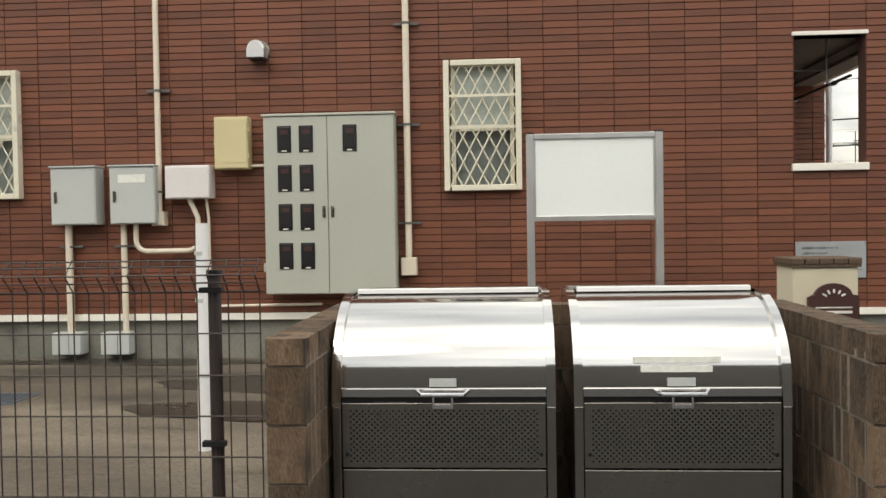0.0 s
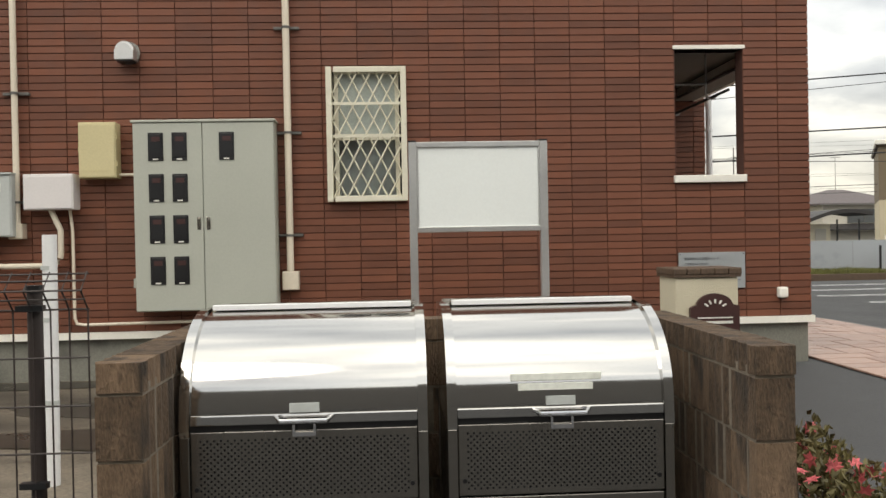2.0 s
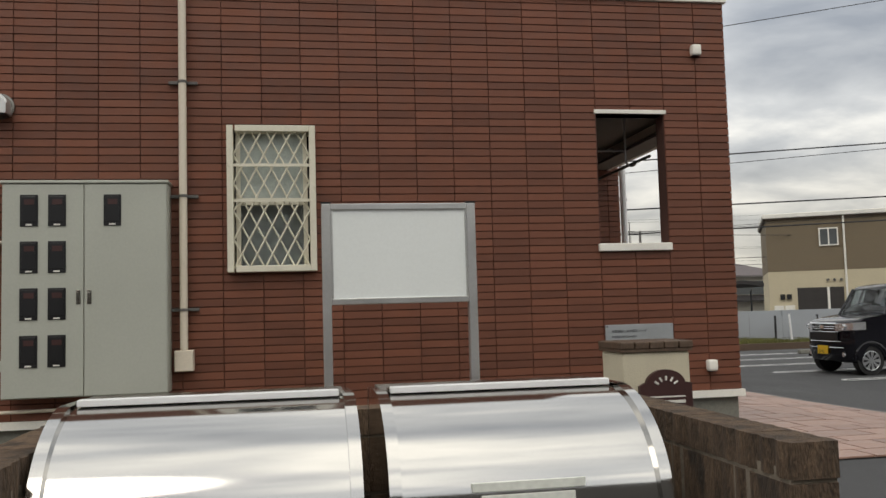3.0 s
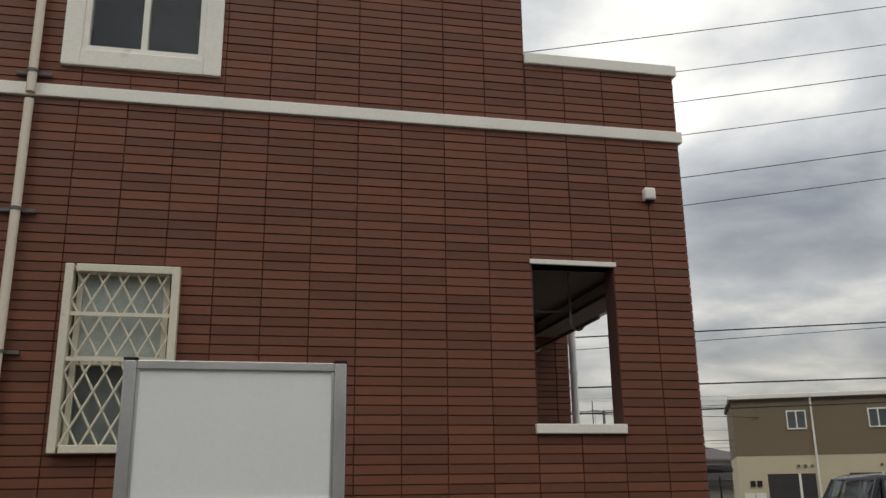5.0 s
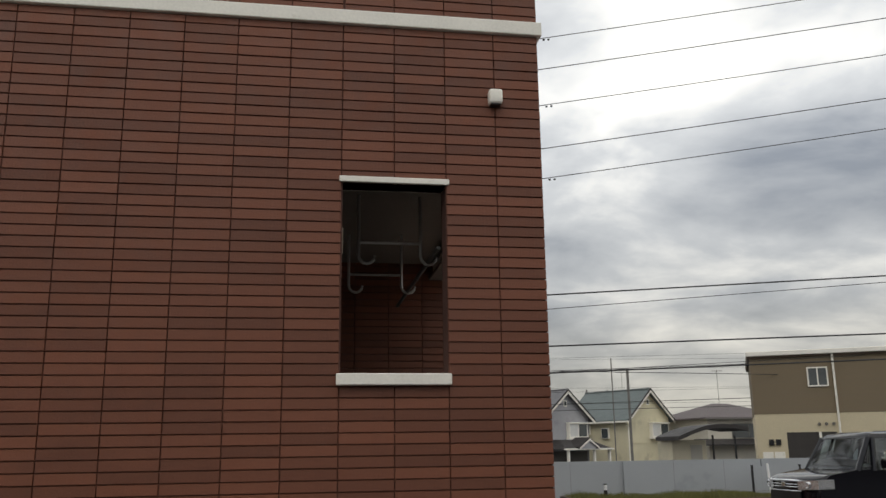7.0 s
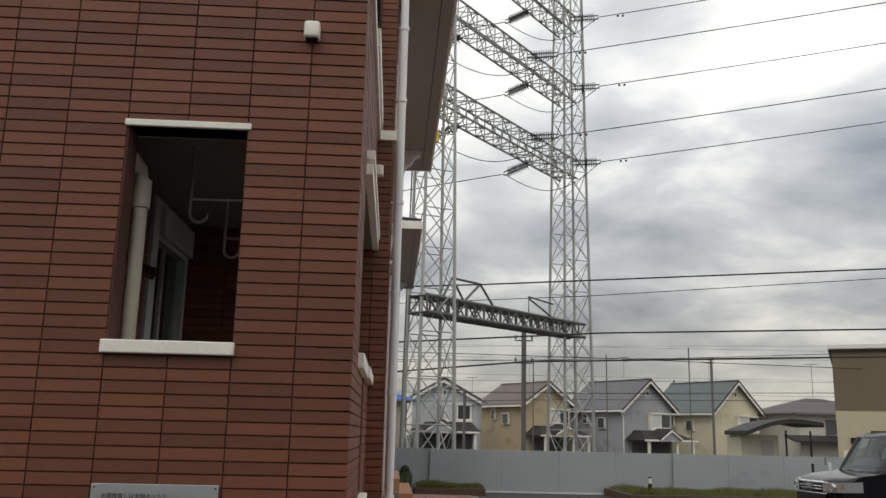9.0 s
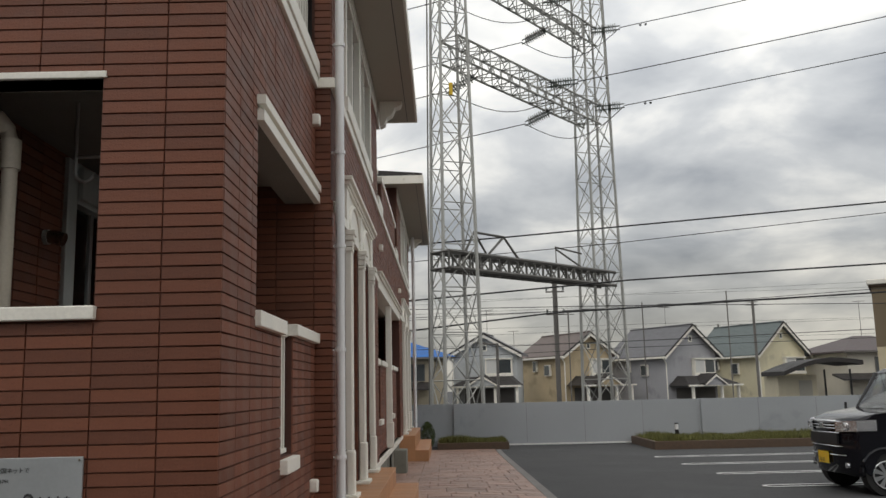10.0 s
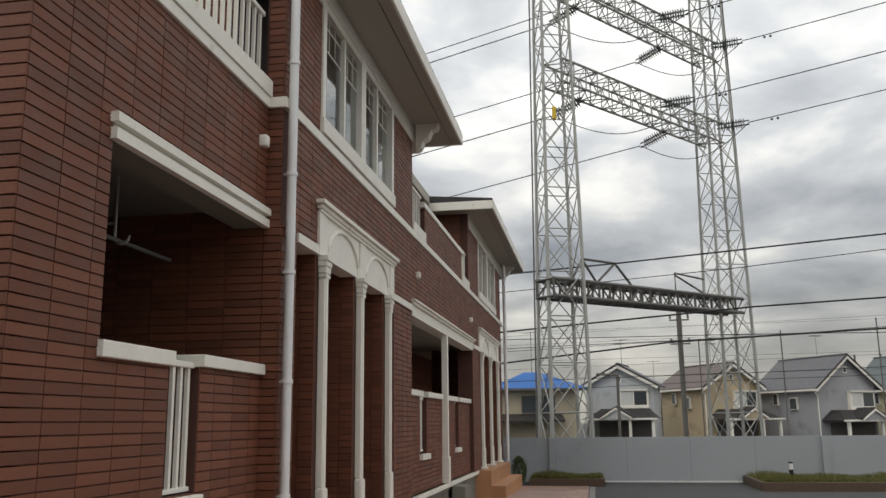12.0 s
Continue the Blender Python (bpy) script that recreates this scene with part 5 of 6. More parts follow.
        bm = bmesh.new()
        steps_ = [lamp_in * (1 - i / 6) for i in range(7)]
        rim_ = [(nose(q) - 0.012, q if s == 0 else Wd - q) for q in steps_] + [(0.26, -0.006 if s == 0 else Wd + 0.006), (0.42, -0.006 if s == 0 else Wd + 0.006)]
        top_ = [bm.verts.new((x, yy, 0.985 + 0.03 * i / 8)) for i, (x, yy) in enumerate(rim_)]
        bot_ = [bm.verts.new((x, yy, 0.85 + 0.02 * i / 8)) for i, (x, yy) in enumerate(rim_)]
        back_ = [bm.verts.new((x + 0.05, yy + (0.02 if s == 0 else -0.02), 1.0)) for x, yy in rim_]
        for i in range(8):
            bm.faces.new((top_[i], top_[i + 1], bot_[i + 1], bot_[i]))
            bm.faces.new((top_[i], top_[i + 1], back_[i + 1], back_[i]))
        hl = part("headlamp", bm, HEADL, c, "clear wrap-around headlamp", smooth=True)
        part("bulb_ring", tubes(0.014, [(nose(0.16) - 0.02, (0.16 if s == 0 else Wd - 0.16) + 0.045 * math.cos(a), 0.925 + 0.045 * math.sin(a)) for a in [i * math.pi / 8 for i in range(17)]], n=6), CHROME, hl, smooth=True)
        part("fog_lamp", tubes(0.04, [(nose(0.2) - 0.012, 0.2 if s == 0 else Wd - 0.2, 0.4), (nose(0.2) + 0.02, 0.2 if s == 0 else Wd - 0.2, 0.4)], n=14), HEADL, c)
        part("door_mirror", boxes((1.24, 1.34, (y - 0.2) if s == 0 else Wd + 0.02, (y - 0.02) if s == 0 else Wd + 0.2, 1.17, 1.31), bevel=0.03, seg=3), CAR, c, smooth=True)
    for x in (1.48, 1.78):
        part("door_handle", boxes((x, x + 0.16, -0.022, 0.004, 0.93, 0.96), bevel=0.006), CHROME, c, "chrome door handle")
    for x in (1.64, 2.52):
        part("door_gap", boxes((x, x + 0.008, -0.002, 0.01, 0.3, 1.06)), BLACK, c)
    bm = bmesh.new()
    bm.faces.new([bm.verts.new(p) for p in ((0.85, 0.07, 1.157), (0.79, 0.35, 1.15), (0.79, Wd - 0.35, 1.15), (0.85, Wd - 0.07, 1.157), (1.15, Wd - 0.13, 1.65), (1.15, 0.13, 1.65))])
    part("windscreen", bm, CGLASS, c, "slanting windscreen").visible_shadow = False
    part("dashboard", boxes((0.95, 1.3, 0.1, Wd - 0.1, 1.0, 1.19)), BLACK, c)
    for y in (0.3, 0.9):
        part("seat", boxes((1.6, 1.75, y, y + 0.4, 0.7, 1.48), bevel=0.04), TYRE, c)
    part("rear_window", boxes((3.24, 3.25, 0.14, Wd - 0.14, 1.16, 1.6)), CGLASS, c, "tinted rear window").visible_shadow = False
    def front_bar(z, half, r):
        return tubes(r, [(nose(Wd / 2 + half * q) - 0.012, Wd / 2 + half * q, z) for q in (-1, -0.75, -0.5, -0.25, 0, 0.25, 0.5, 0.75, 1)], n=6)
    part("grille_bar", front_bar(0.995, 0.42, 0.018), CHROME, c, "broad chrome grille bar")
    for z, half in ((0.935, 0.37), (0.895, 0.37), (0.835, 0.46), (0.65, 0.5), (0.53, 0.56)):
        part("grille_bar", front_bar(z, half, 0.007), CHROME, c, "thin chrome grille bar")
    part("emblem", boxes((-0.024, -0.01, Wd / 2 - 0.05, Wd / 2 + 0.05, 0.89, 0.965), bevel=0.006), CHROME, c)
    part("lower_grille", boxes((-0.006, 0.02, 0.3, Wd - 0.3, 0.68, 0.82)), BLACK, c)
    pl = part("number_plate", boxes((-0.03, -0.02, Wd / 2 - 0.165, Wd / 2 + 0.165, 0.4, 0.565), bevel=0.003), YPLATE, c, "yellow number plate")
    lettering("22-22", 0.075, INK, pose(-0.0312, Wd / 2 + 0.13, 0.42, 90, 0, -90), pl)
    part("aerial", tubes(0.005, [(2.6, 0.5, 1.68), (2.75, 0.5, 1.85)], n=5), BLACK, c)


CGLASS = glass("tinted_car_glass", (0.5, 0.58, 0.54))
car()


# ---- grey yard wall and planting beds ----
gw = tagged(new("wall_yard"), "grey painted block wall at the end of the yard", "wall", kind="structure")
part("body", boxes((-6, 12.5, 20.3, 20.42, -0.2, 1.16)), GREYWALL, gw)
part("body", boxes((12.54, 40, 20.3, 20.42, -0.2, 1.16)), GREYWALL, gw)
part("base_line", boxes((2.6, 6.2, 20.292, 20.3, 0.02, 0.06)), LINE, gw)
for x in (1.3, 8.1, 15.0, 22.0):
    part("buttress", boxes((x, x + 0.18, 20.2, 20.3, -0.1, 1.15)), GREYWALL, gw)
for x in (-0.5, 3.3, 4.9, 6.5, 9.7, 11.3):
    part("joint", boxes((x, x + 0.008, 20.297, 20.3, 0, 1.16)), KERB, gw)


def planting_bed(name, label, x0, x1, y0, y1, n, seed):
    b = thing(name, label, "planting bed", x0, y0, 0, kind="structure")
    W, D = x1 - x0, y1 - y0
    part("edging", boxes((0, W, 0, 0.1, -0.05, 0.2), (0, 0.1, 0.1, D, -0.05, 0.2), (W - 0.1, W, 0.1, D, -0.05, 0.2), bevel=0.012), CAPTILE, b, "low brown block edging")
    part("soil", boxes((0.1, W - 0.1, 0.1, D, 0, 0.16)), SOIL, b)
    rng = random.Random(seed)
    bm = bmesh.new()
    for _ in range(n):
        x, y = rng.uniform(0.06, W - 0.06), 0.06 + (D - 0.1) * rng.random() ** 1.6
        h, a, w = rng.uniform(0.05, 0.17) * (0.75 + 0.4 * math.sin(x * 3.1) * math.sin(x * 1.3 + 1)), rng.uniform(0, 3.14), 0.012
        l = Vector((rng.uniform(-0.06, 0.06), rng.uniform(-0.06, 0.06), 0))
        p, d = Vector((x, y, 0.15)), Vector((math.cos(a), math.sin(a), 0)) * w
        bm.faces.new([bm.verts.new(q) for q in (p - d, p + d, p + l + Vector((0, 0, h + 0.04)))])
    g = tagged(part("grass", bm, GRASS, b, "tangled dry green ground cover"), kind="stuff")


planting_bed("planting_bed", "low brown edged bed with grassy ground cover", 0.85, 2.7, 18.8, 20.28, 5000, 3)
planting_bed("planting_bed", "long low brown edged bed with grassy ground cover", 6.15, 13.0, 17.6, 20.28, 14000, 5)


def shrub():
    rng = random.Random(7)
    s = thing("shrub", "small dense dark green clipped shrub", "bush", 0.6, 18.95, 0.0)
    bm = bmesh.new()
    for _ in range(2200):
        u, v, r = rng.uniform(0, 6.28), rng.uniform(-0.9, 1.5), rng.uniform(0.6, 1.02)
        c = Vector((0.2 * r * math.cos(u) * math.cos(v), 0.2 * r * math.sin(u) * math.cos(v), 0.38 + 0.36 * r * math.sin(v)))
        e = Euler((rng.uniform(0, 6), rng.uniform(0, 6), rng.uniform(0, 6))).to_matrix()
        bm.faces.new([bm.verts.new(c + e @ Vector(p)) for p in ((-0.02, 0, 0), (0, -0.01, 0), (0.02, 0, 0), (0, 0.01, 0))])
    tagged(part("leaves", bm, LEAF, s), kind="stuff")
    part("trunk", tubes(0.02, [(0, 0, 0), (0, 0, 0.4)]), SOIL, s)


shrub()
bl = thing("bollard_light", "short black bollard light with clear head", "lamp", 7.05, 18.9, 0.15)
part("post", tubes(0.05, [(0, 0, 0), (0, 0, 0.26)], n=14), BLACK, bl)
part("lens", tubes(0.045, [(0, 0, 0.26), (0, 0, 0.4)], n=14), PVC, bl, "frosted lens")
part("cap", tubes(0.052, [(0, 0, 0.4), (0, 0, 0.43)], n=14), BLACK, bl)
gt = thing("slatted_panel", "grey slatted panel on two posts by the wall", "fence", 11.6, 19.2, 0)
for x in (0.0, 1.5):
    part("post", boxes((x, x + 0.05, 0, 0.05, 0, 1.0)), BLACK, gt)
for i in range(9):
    part("slat", boxes((0.05, 1.5, 0.01, 0.03, 0.08 + i * 0.1, 0.165 + i * 0.1)), GREYWALL, gt)
wp = thing("marker_post", "leaning white marker post", "post", 11.95, 18.9, 0)
part("post", tubes(0.035, [(0.05, 0, 0), (-0.02, 0, 1.05)], n=10), PVC, wp)


# ---- beyond the wall ----
def window_at(h, x, z, w, ht, y=0.0, frame_mat=None):
    f = part("window", boxes((x, x + w, y - 0.06, y, z, z + 0.06), (x, x + w, y - 0.06, y, z + ht - 0.06, z + ht), (x, x + 0.06, y - 0.06, y, z + 0.06, z + ht - 0.06), (x + w - 0.06, x + w, y - 0.06, y, z + 0.06, z + ht - 0.06), (x + w / 2 - 0.03, x + w / 2 + 0.03, y - 0.06, y, z + 0.06, z + ht - 0.06)), frame_mat or WHITE, h)
    part("pane", boxes((x + 0.06, x + w - 0.06, y - 0.03, y - 0.005, z + 0.06, z + ht - 0.06)), HGLASS, f, "dark reflecting pane")
    return f


HGLASS = mat("far_window_glass", (0.06, 0.07, 0.075), 0.08, var=0.2, scale=0.6, bump=0, spec=0.8)


def flats():
    a = thing("apartment_building", "two-storey brown and cream apartment building", "building", 19.45, 33, 0, rz=-28)
    UP = mat("brown_siding", (0.20, 0.155, 0.10), 0.8, var=0.12, scale=0.8, fine=20, bump=0.3, stretch=(0.3, 1, 14))
    LO = mat("cream_siding", (0.60, 0.52, 0.36), 0.8, var=0.08, scale=0.8, fine=20, bump=0.2)
    part("upper_wall", boxes((0, 24, 0, 8, 2.93, 5.55)), UP, a)
    part("lower_wall", boxes((0.01, 24, 0.01, 8, 0, 2.93)), LO, a)
    part("gutter", boxes((-0.15, 24, -0.22, 8.2, 5.58, 5.8), bevel=0.03), WHITE, a)
    part("roof_edge", boxes((-0.1, 24, -0.12, 8.1, 5.5, 5.58)), CAPTILE, a)
    for k in range(6):
        u = 2.42 + 3.55 * k
        window_at(a, u, 4.12, 0.88, 0.88)
        # No real recess: a flat panel on the wall paints its shade.
        o = part("entry_recess", boxes((u - 1.1, u + 1.0, -0.012, 0.0, 0.0, 2.1)), DARK, a, "flat near-black panel painting the shade of an entrance recess")
        part("entry_post", boxes((u + 0.25, u + 0.36, -0.05, -0.01, 0, 2.1)), WHITE, a)
        part("meter_door", boxes((u - 2.2, u - 1.75, -0.04, -0.005, 0.2, 1.25)), WHITE, a)
        part("meter_door", boxes((u - 1.7, u - 1.25, -0.04, -0.005, 0.2, 1.25)), WHITE, a)
        for q in range(3):
            part("vent", tubes(0.07, [(u + 0.3 + q * 0.3, -0.08, 2.45), (u + 0.3 + q * 0.3, 0.0, 2.45)], n=12), STEELB, a)
        for q in range(2):
            part("gas_meter", boxes((u - 1.9 + q * 0.3, u - 1.68 + q * 0.3, -0.09, 0.0, 1.55, 1.8)), BLACK, a)
    for u in (3.55, 10.6):
        part("downpipe", tubes(0.05, [(u, -0.1, 5.6), (u, -0.1, 0.0)], n=8), WHITE, a)


flats()


def house(x, y, w0, eave_z, apex_z, wall_c, roof_c, label, turn=28, side=0.4, porch=True, vent=True, chim=False):
    """A gabled house turned so that its left flank shows too; w0 is the whole breadth seen from the yard."""
    t = radians(abs(turn))
    w, d = (1 - side) * w0 / math.cos(t), max(4.0, side * w0 / max(0.2, math.sin(t)))
    h = thing("house", label, "house", x + side * w0, y, 0, rz=turn, group="houses beyond the wall")
    WM = mat("house_render", wall_c, 0.85, var=0.16, scale=0.5, fine=12, bump=0.15, stain=(tuple(q * 0.78 for q in wall_c), 0.7, 0.58))
    RM = mat("house_roof", roof_c, 0.75, var=0.35, scale=1.2, fine=14, bump=0.5, stretch=(3, 1, 3))
    ax, o = w / 2, 0.45
    bm = bmesh.new()
    prism(bm, [(0, 0), (w, 0), (w, eave_z), (ax, apex_z - 0.12), (0, eave_z)], "y", 0, d)
    part("wall", bm, WM, h)
    sl = (apex_z - eave_z) / ax
    for a, za, b, zb in ((-o, eave_z - o * sl, ax, apex_z), (ax, apex_z, w + o, eave_z - o * sl)):
        bm = bmesh.new()
        prism(bm, [(a, za - 0.02), (b, zb - 0.02), (b, zb + 0.16), (a, za + 0.16)], "y", -o, d + o)
        part("roof", bm, RM, h)
        bm = bmesh.new()
        prism(bm, [(a, za - 0.22), (b, zb - 0.22), (b, zb + 0.03), (a, za + 0.03)], "y", -o - 0.05, -o)
        part("barge_board", bm, WHITE, h)
        bm = bmesh.new()
        prism(bm, [(a, za + 0.034), (b, zb + 0.034), (b, zb + 0.18), (a, za + 0.18)], "y", -o - 0.08, -o)
        part("verge", bm, ROOFT, h)
    part("ridge_cap", boxes((ax - 0.14, ax + 0.14, -o, d + o, apex_z + 0.1, apex_z + 0.22), bevel=0.04), RM, h)
    zg = eave_z - o * sl
    part("gutter", boxes((-o - 0.12, -o + 0.02, -o, d + o, zg - 0.1, zg + 0.05)), WHITE, h)
    part("downpipe", tubes(0.05, [(-o, -0.1, zg), (-0.06, -0.1, zg - 0.5), (-0.06, -0.1, 0)], n=6), WHITE, h)
    # projecting bay on the upper floor
    bx, bw, bz = w * 0.52, w * 0.4, eave_z - 1.75
    bay = part("bay", boxes((bx - 0.1, bx + bw + 0.1, -0.4, 0, bz - 0.2, bz), (bx - 0.1, bx + bw + 0.1, -0.45, 0, bz + 1.2, bz + 1.3), (bx - 0.06, bx + bw + 0.06, -0.3, 0, bz, bz + 1.2)), WHITE, h)
    f = window_at(h, bx, bz, bw, 1.2, -0.3)
    part("blind", boxes((bx + 0.06, bx + bw * 0.5, -0.338, -0.332, bz + 0.06, bz + 1.14)), CURT, f, "pale drawn curtain")
    if vent:
        v = part("gable_vent", boxes((ax - 0.2, ax + 0.2, -0.05, 0, apex_z - 1.35, apex_z - 0.8)), WHITE, h)
        part("louvre", boxes((ax - 0.12, ax + 0.12, -0.06, -0.045, apex_z - 1.26, apex_z - 0.9)), HGLASS, v)
    # flank windows
    for y0, ww, z0 in ((d * 0.3, 0.9, eave_z - 1.9), (d * 0.62, 0.6, eave_z - 1.5)):
        f = part("side_window", boxes((-0.2, 0, y0, y0 + ww, z0, z0 + 1.0), bevel=0.03), WHITE, h)
        part("pane", boxes((-0.22, -0.19, y0 + 0.08, y0 + ww - 0.08, z0 + 0.08, z0 + 0.92)), HGLASS, f)
    part("belt", boxes((-0.03, w + 0.03, -0.03, 0, eave_z - 2.35, eave_z - 2.25)), WM, h)
    if porch:
        px0, px1, pz = w * 0.12, w * 1.02, eave_z - 2.75
        bm = bmesh.new()
        lo = [bm.verts.new(p) for p in ((px0 - 0.5, -2.4, pz), (px1 + 0.4, -2.4, pz), (px1 + 0.4, 0, pz), (px0 - 0.5, 0, pz))]
        hi = [bm.verts.new(p) for p in ((px0 + 0.7, -0.7, pz + 0.75), (px1 - 0.7, -0.7, pz + 0.75), (px1 - 0.5, 0, pz + 0.8), (px0 + 0.5, 0, pz + 0.8))]
        for k in range(4):
            bm.faces.new((lo[k], lo[(k + 1) % 4], hi[(k + 1) % 4], hi[k]))
        bm.faces.new(hi), bm.faces.new(lo[::-1])
        part("porch_roof", bm, ROOFT, h, "dark hipped porch roof")
        m = px0 + (px1 - px0) * 0.45
        bm = bmesh.new()
        prism(bm, [(m - 1.1, pz + 0.12), (m, pz + 0.8), (m + 1.1, pz + 0.12), (m + 1.1, pz + 0.0), (m - 1.1, pz + 0.0)], "y", -2.55, -1.0)
        part("porch_gable", bm, WM, h)
        for sg in (-1, 1):
            bm = bmesh.new()
            prism(bm, [(m, pz + 0.8), (m, pz + 0.98), (m + sg * 1.3, pz + 0.16), (m + sg * 1.3, pz)], "y", -2.65, -0.9)
            part("gable_roof", bm, ROOFT, h)
            bm = bmesh.new()
            prism(bm, [(m, pz + 0.7), (m, pz + 0.86), (m + sg * 1.25, pz + 0.08), (m + sg * 1.25, pz - 0.06)], "y", -2.7, -2.66)
            part("gable_board", bm, WHITE, h)
        part("porch_gutter", boxes((px0 - 0.55, px1 + 0.45, -2.5, -2.38, pz - 0.1, pz + 0.04)), WHITE, h)
        for q in (px0, m + 0.9, px1):
            part("porch_post", boxes((q, q + 0.2, -2.3, -2.1, 0, pz - 0.1)), WHITE, h)
        # Flat panel whose grey paints the half-lit recess behind the posts.
        part("front_recess", boxes((px0 + 0.3, px1 - 0.4, -0.02, 0, 0.2, pz - 0.2)), POLE, h, "flat grey panel painting the shaded recess under the porch")
    if chim:
        part("roof_box", boxes((ax + 0.7, ax + 1.5, d * 0.25, d * 0.25 + 0.9, apex_z - 0.9, apex_z - 0.1)), ROOFT, h)
    aerial = [[(ax, d * 0.4, apex_z), (ax, d * 0.4, apex_z + 2.3)]]
    for k, z in enumerate((2.2, 1.9)):
        aerial.append([(ax - 0.6, d * 0.4, apex_z + z), (ax + 0.6, d * 0.4, apex_z + z + 0.05)])
        for q in (-0.5, -0.2, 0.1, 0.4):
            aerial.append([(ax + q, d * 0.4 - 0.3, apex_z + z), (ax + q, d * 0.4 + 0.3, apex_z + z)])
    part("aerial", tubes(0.02, *aerial, n=4), GIRD, h)


def hip_house(x, y, w, d, eave_z, top_z, wall_c, roof_c, label, rz=0):
    h = thing("house", label, "house", x, y, 0, rz=rz, group="houses beyond the wall")
    WM = mat("house_render", wall_c, 0.85, var=0.16, scale=0.5, fine=12, bump=0.15)
    RM = mat("house_roof", roof_c, 0.75, var=0.35, scale=1.2, fine=14, bump=0.5, stretch=(1, 1, 3))
    part("wall", boxes((0, w, 0, d, 0, eave_z)), WM, h)
    bm = bmesh.new()
    o = 0.6
    lo = [bm.verts.new(p) for p in ((-o, -o, eave_z), (w + o, -o, eave_z), (w + o, d + o, eave_z), (-o, d + o, eave_z))]
    up = [bm.verts.new((v.co.x, v.co.y, eave_z + 0.14)) for v in lo]
    a, b = bm.verts.new((w * 0.4, d / 2, top_z)), bm.verts.new((w * 0.6, d / 2, top_z))
    bm.faces.new(lo[::-1])
    for k in range(4):
        bm.faces.new((lo[k], lo[(k + 1) % 4], up[(k + 1) % 4], up[k]))
    bm.faces.new((up[0], up[1], b, a)), bm.faces.new((up[1], up[2], b)), bm.faces.new((up[2], up[3], a, b)), bm.faces.new((up[3], up[0], a))
    part("roof", bm, RM, h)
    part("gutter", boxes((-o, w + o, -o - 0.1, -o, eave_z - 0.02, eave_z + 0.1)), POLE, h)
    f = window_at(h, w * 0.3, eave_z - 1.7, w * 0.42, 1.3, 0.0, GIRD)
    part("lean_to_roof", prism(bmesh.new(), [(-1.6, 1.55), (-1.6, 1.67), (0, 2.15), (0, 2.0)], "x", -1.5, w * 0.8), ROOFT, h)
    part("corner_trim", boxes((w - 0.1, w + 0.02, -0.02, 0, 0, eave_z)), GIRD, h)
    part("aerial", tubes(0.025, [(w / 2, d / 2, top_z), (w / 2, d / 2, top_z + 3.2)], [(w / 2 - 0.6, d / 2, top_z + 3.1), (w / 2 + 0.6, d / 2, top_z + 3.15)], n=5), GIRD, h)


house(1.2, 70, 6.0, 4.5, 6.0, (0.5, 0.52, 0.53), (0.15, 0.15, 0.16), "white gabled house with grey roof beyond the wall", turn=-12, side=0.12)
house(8.4, 71, 7.6, 4.4, 6.1, (0.5, 0.4, 0.26), (0.16, 0.13, 0.12), "tan gabled house with brown roof beyond the wall", chim=True)
house(16.5, 70, 8.4, 4.2, 6.5, (0.37, 0.37, 0.39), (0.15, 0.15, 0.16), "blue-grey gabled house with dark porch roof beyond the wall", chim=True)
house(25.0, 72, 8.6, 4.2, 6.7, (0.68, 0.62, 0.44), (0.13, 0.155, 0.155), "cream gabled house with green-grey roof beyond the wall", porch=False)
hip_house(35.2, 70, 8.4, 8, 3.9, 5.5, (0.58, 0.54, 0.46), (0.12, 0.1, 0.1), "low cream house with a dark hipped roof", rz=8)
hip_house(-4.6, 62, 6.0, 7, 3.9, 5.4, (0.4, 0.35, 0.26), (0.03, 0.14, 0.42), "tan house under a blue roof sheet", rz=10)
hip_house(6.4, 86, 4.5, 6, 3.3, 4.4, (0.3, 0.28, 0.25), (0.09, 0.08, 0.08), "small dark house set farther back")
hip_house(14.0, 95, 6.0, 6, 3.0, 4.2, (0.3, 0.28, 0.26), (0.1, 0.09, 0.09), "small dark house set farther back")
hip_house(46, 74, 9.0, 9, 4.2, 5.9, (0.45, 0.43, 0.4), (0.12, 0.11, 0.11), "pale house with dark roof farther along")


def carport():
    c = thing("carport", "tan shed with a thin curved dark carport roof", "carport", 13.9, 30, 0)
    bm = bmesh.new()
    o = [(i * 0.3 - 0.1, 1.95 + 0.035 * i + 0.28 * math.sin(math.pi * i / 10)) for i in range(11)]
    prism(bm, o + [(a, b - 0.16) for a, b in o[::-1]], "y", -1.2, 1.2)
    part("roof", bm, ROOFT, c)
    part("shed", boxes((0.1, 1.6, 0, 1.5, 0, 1.8)), STUCCO, c)
    part("door", boxes((0.9, 1.4, -0.02, 0, 0, 1.6)), SOFFIT, c)
    for x in (1.9, 2.9):
        part("post", boxes((x, x + 0.06, 0, 0.06, 0, 2.0)), BLACK, c)


carport()


# ---- lattice towers with portal beams ----
def lerp(a, b, t):
    return a + (b - a) * t


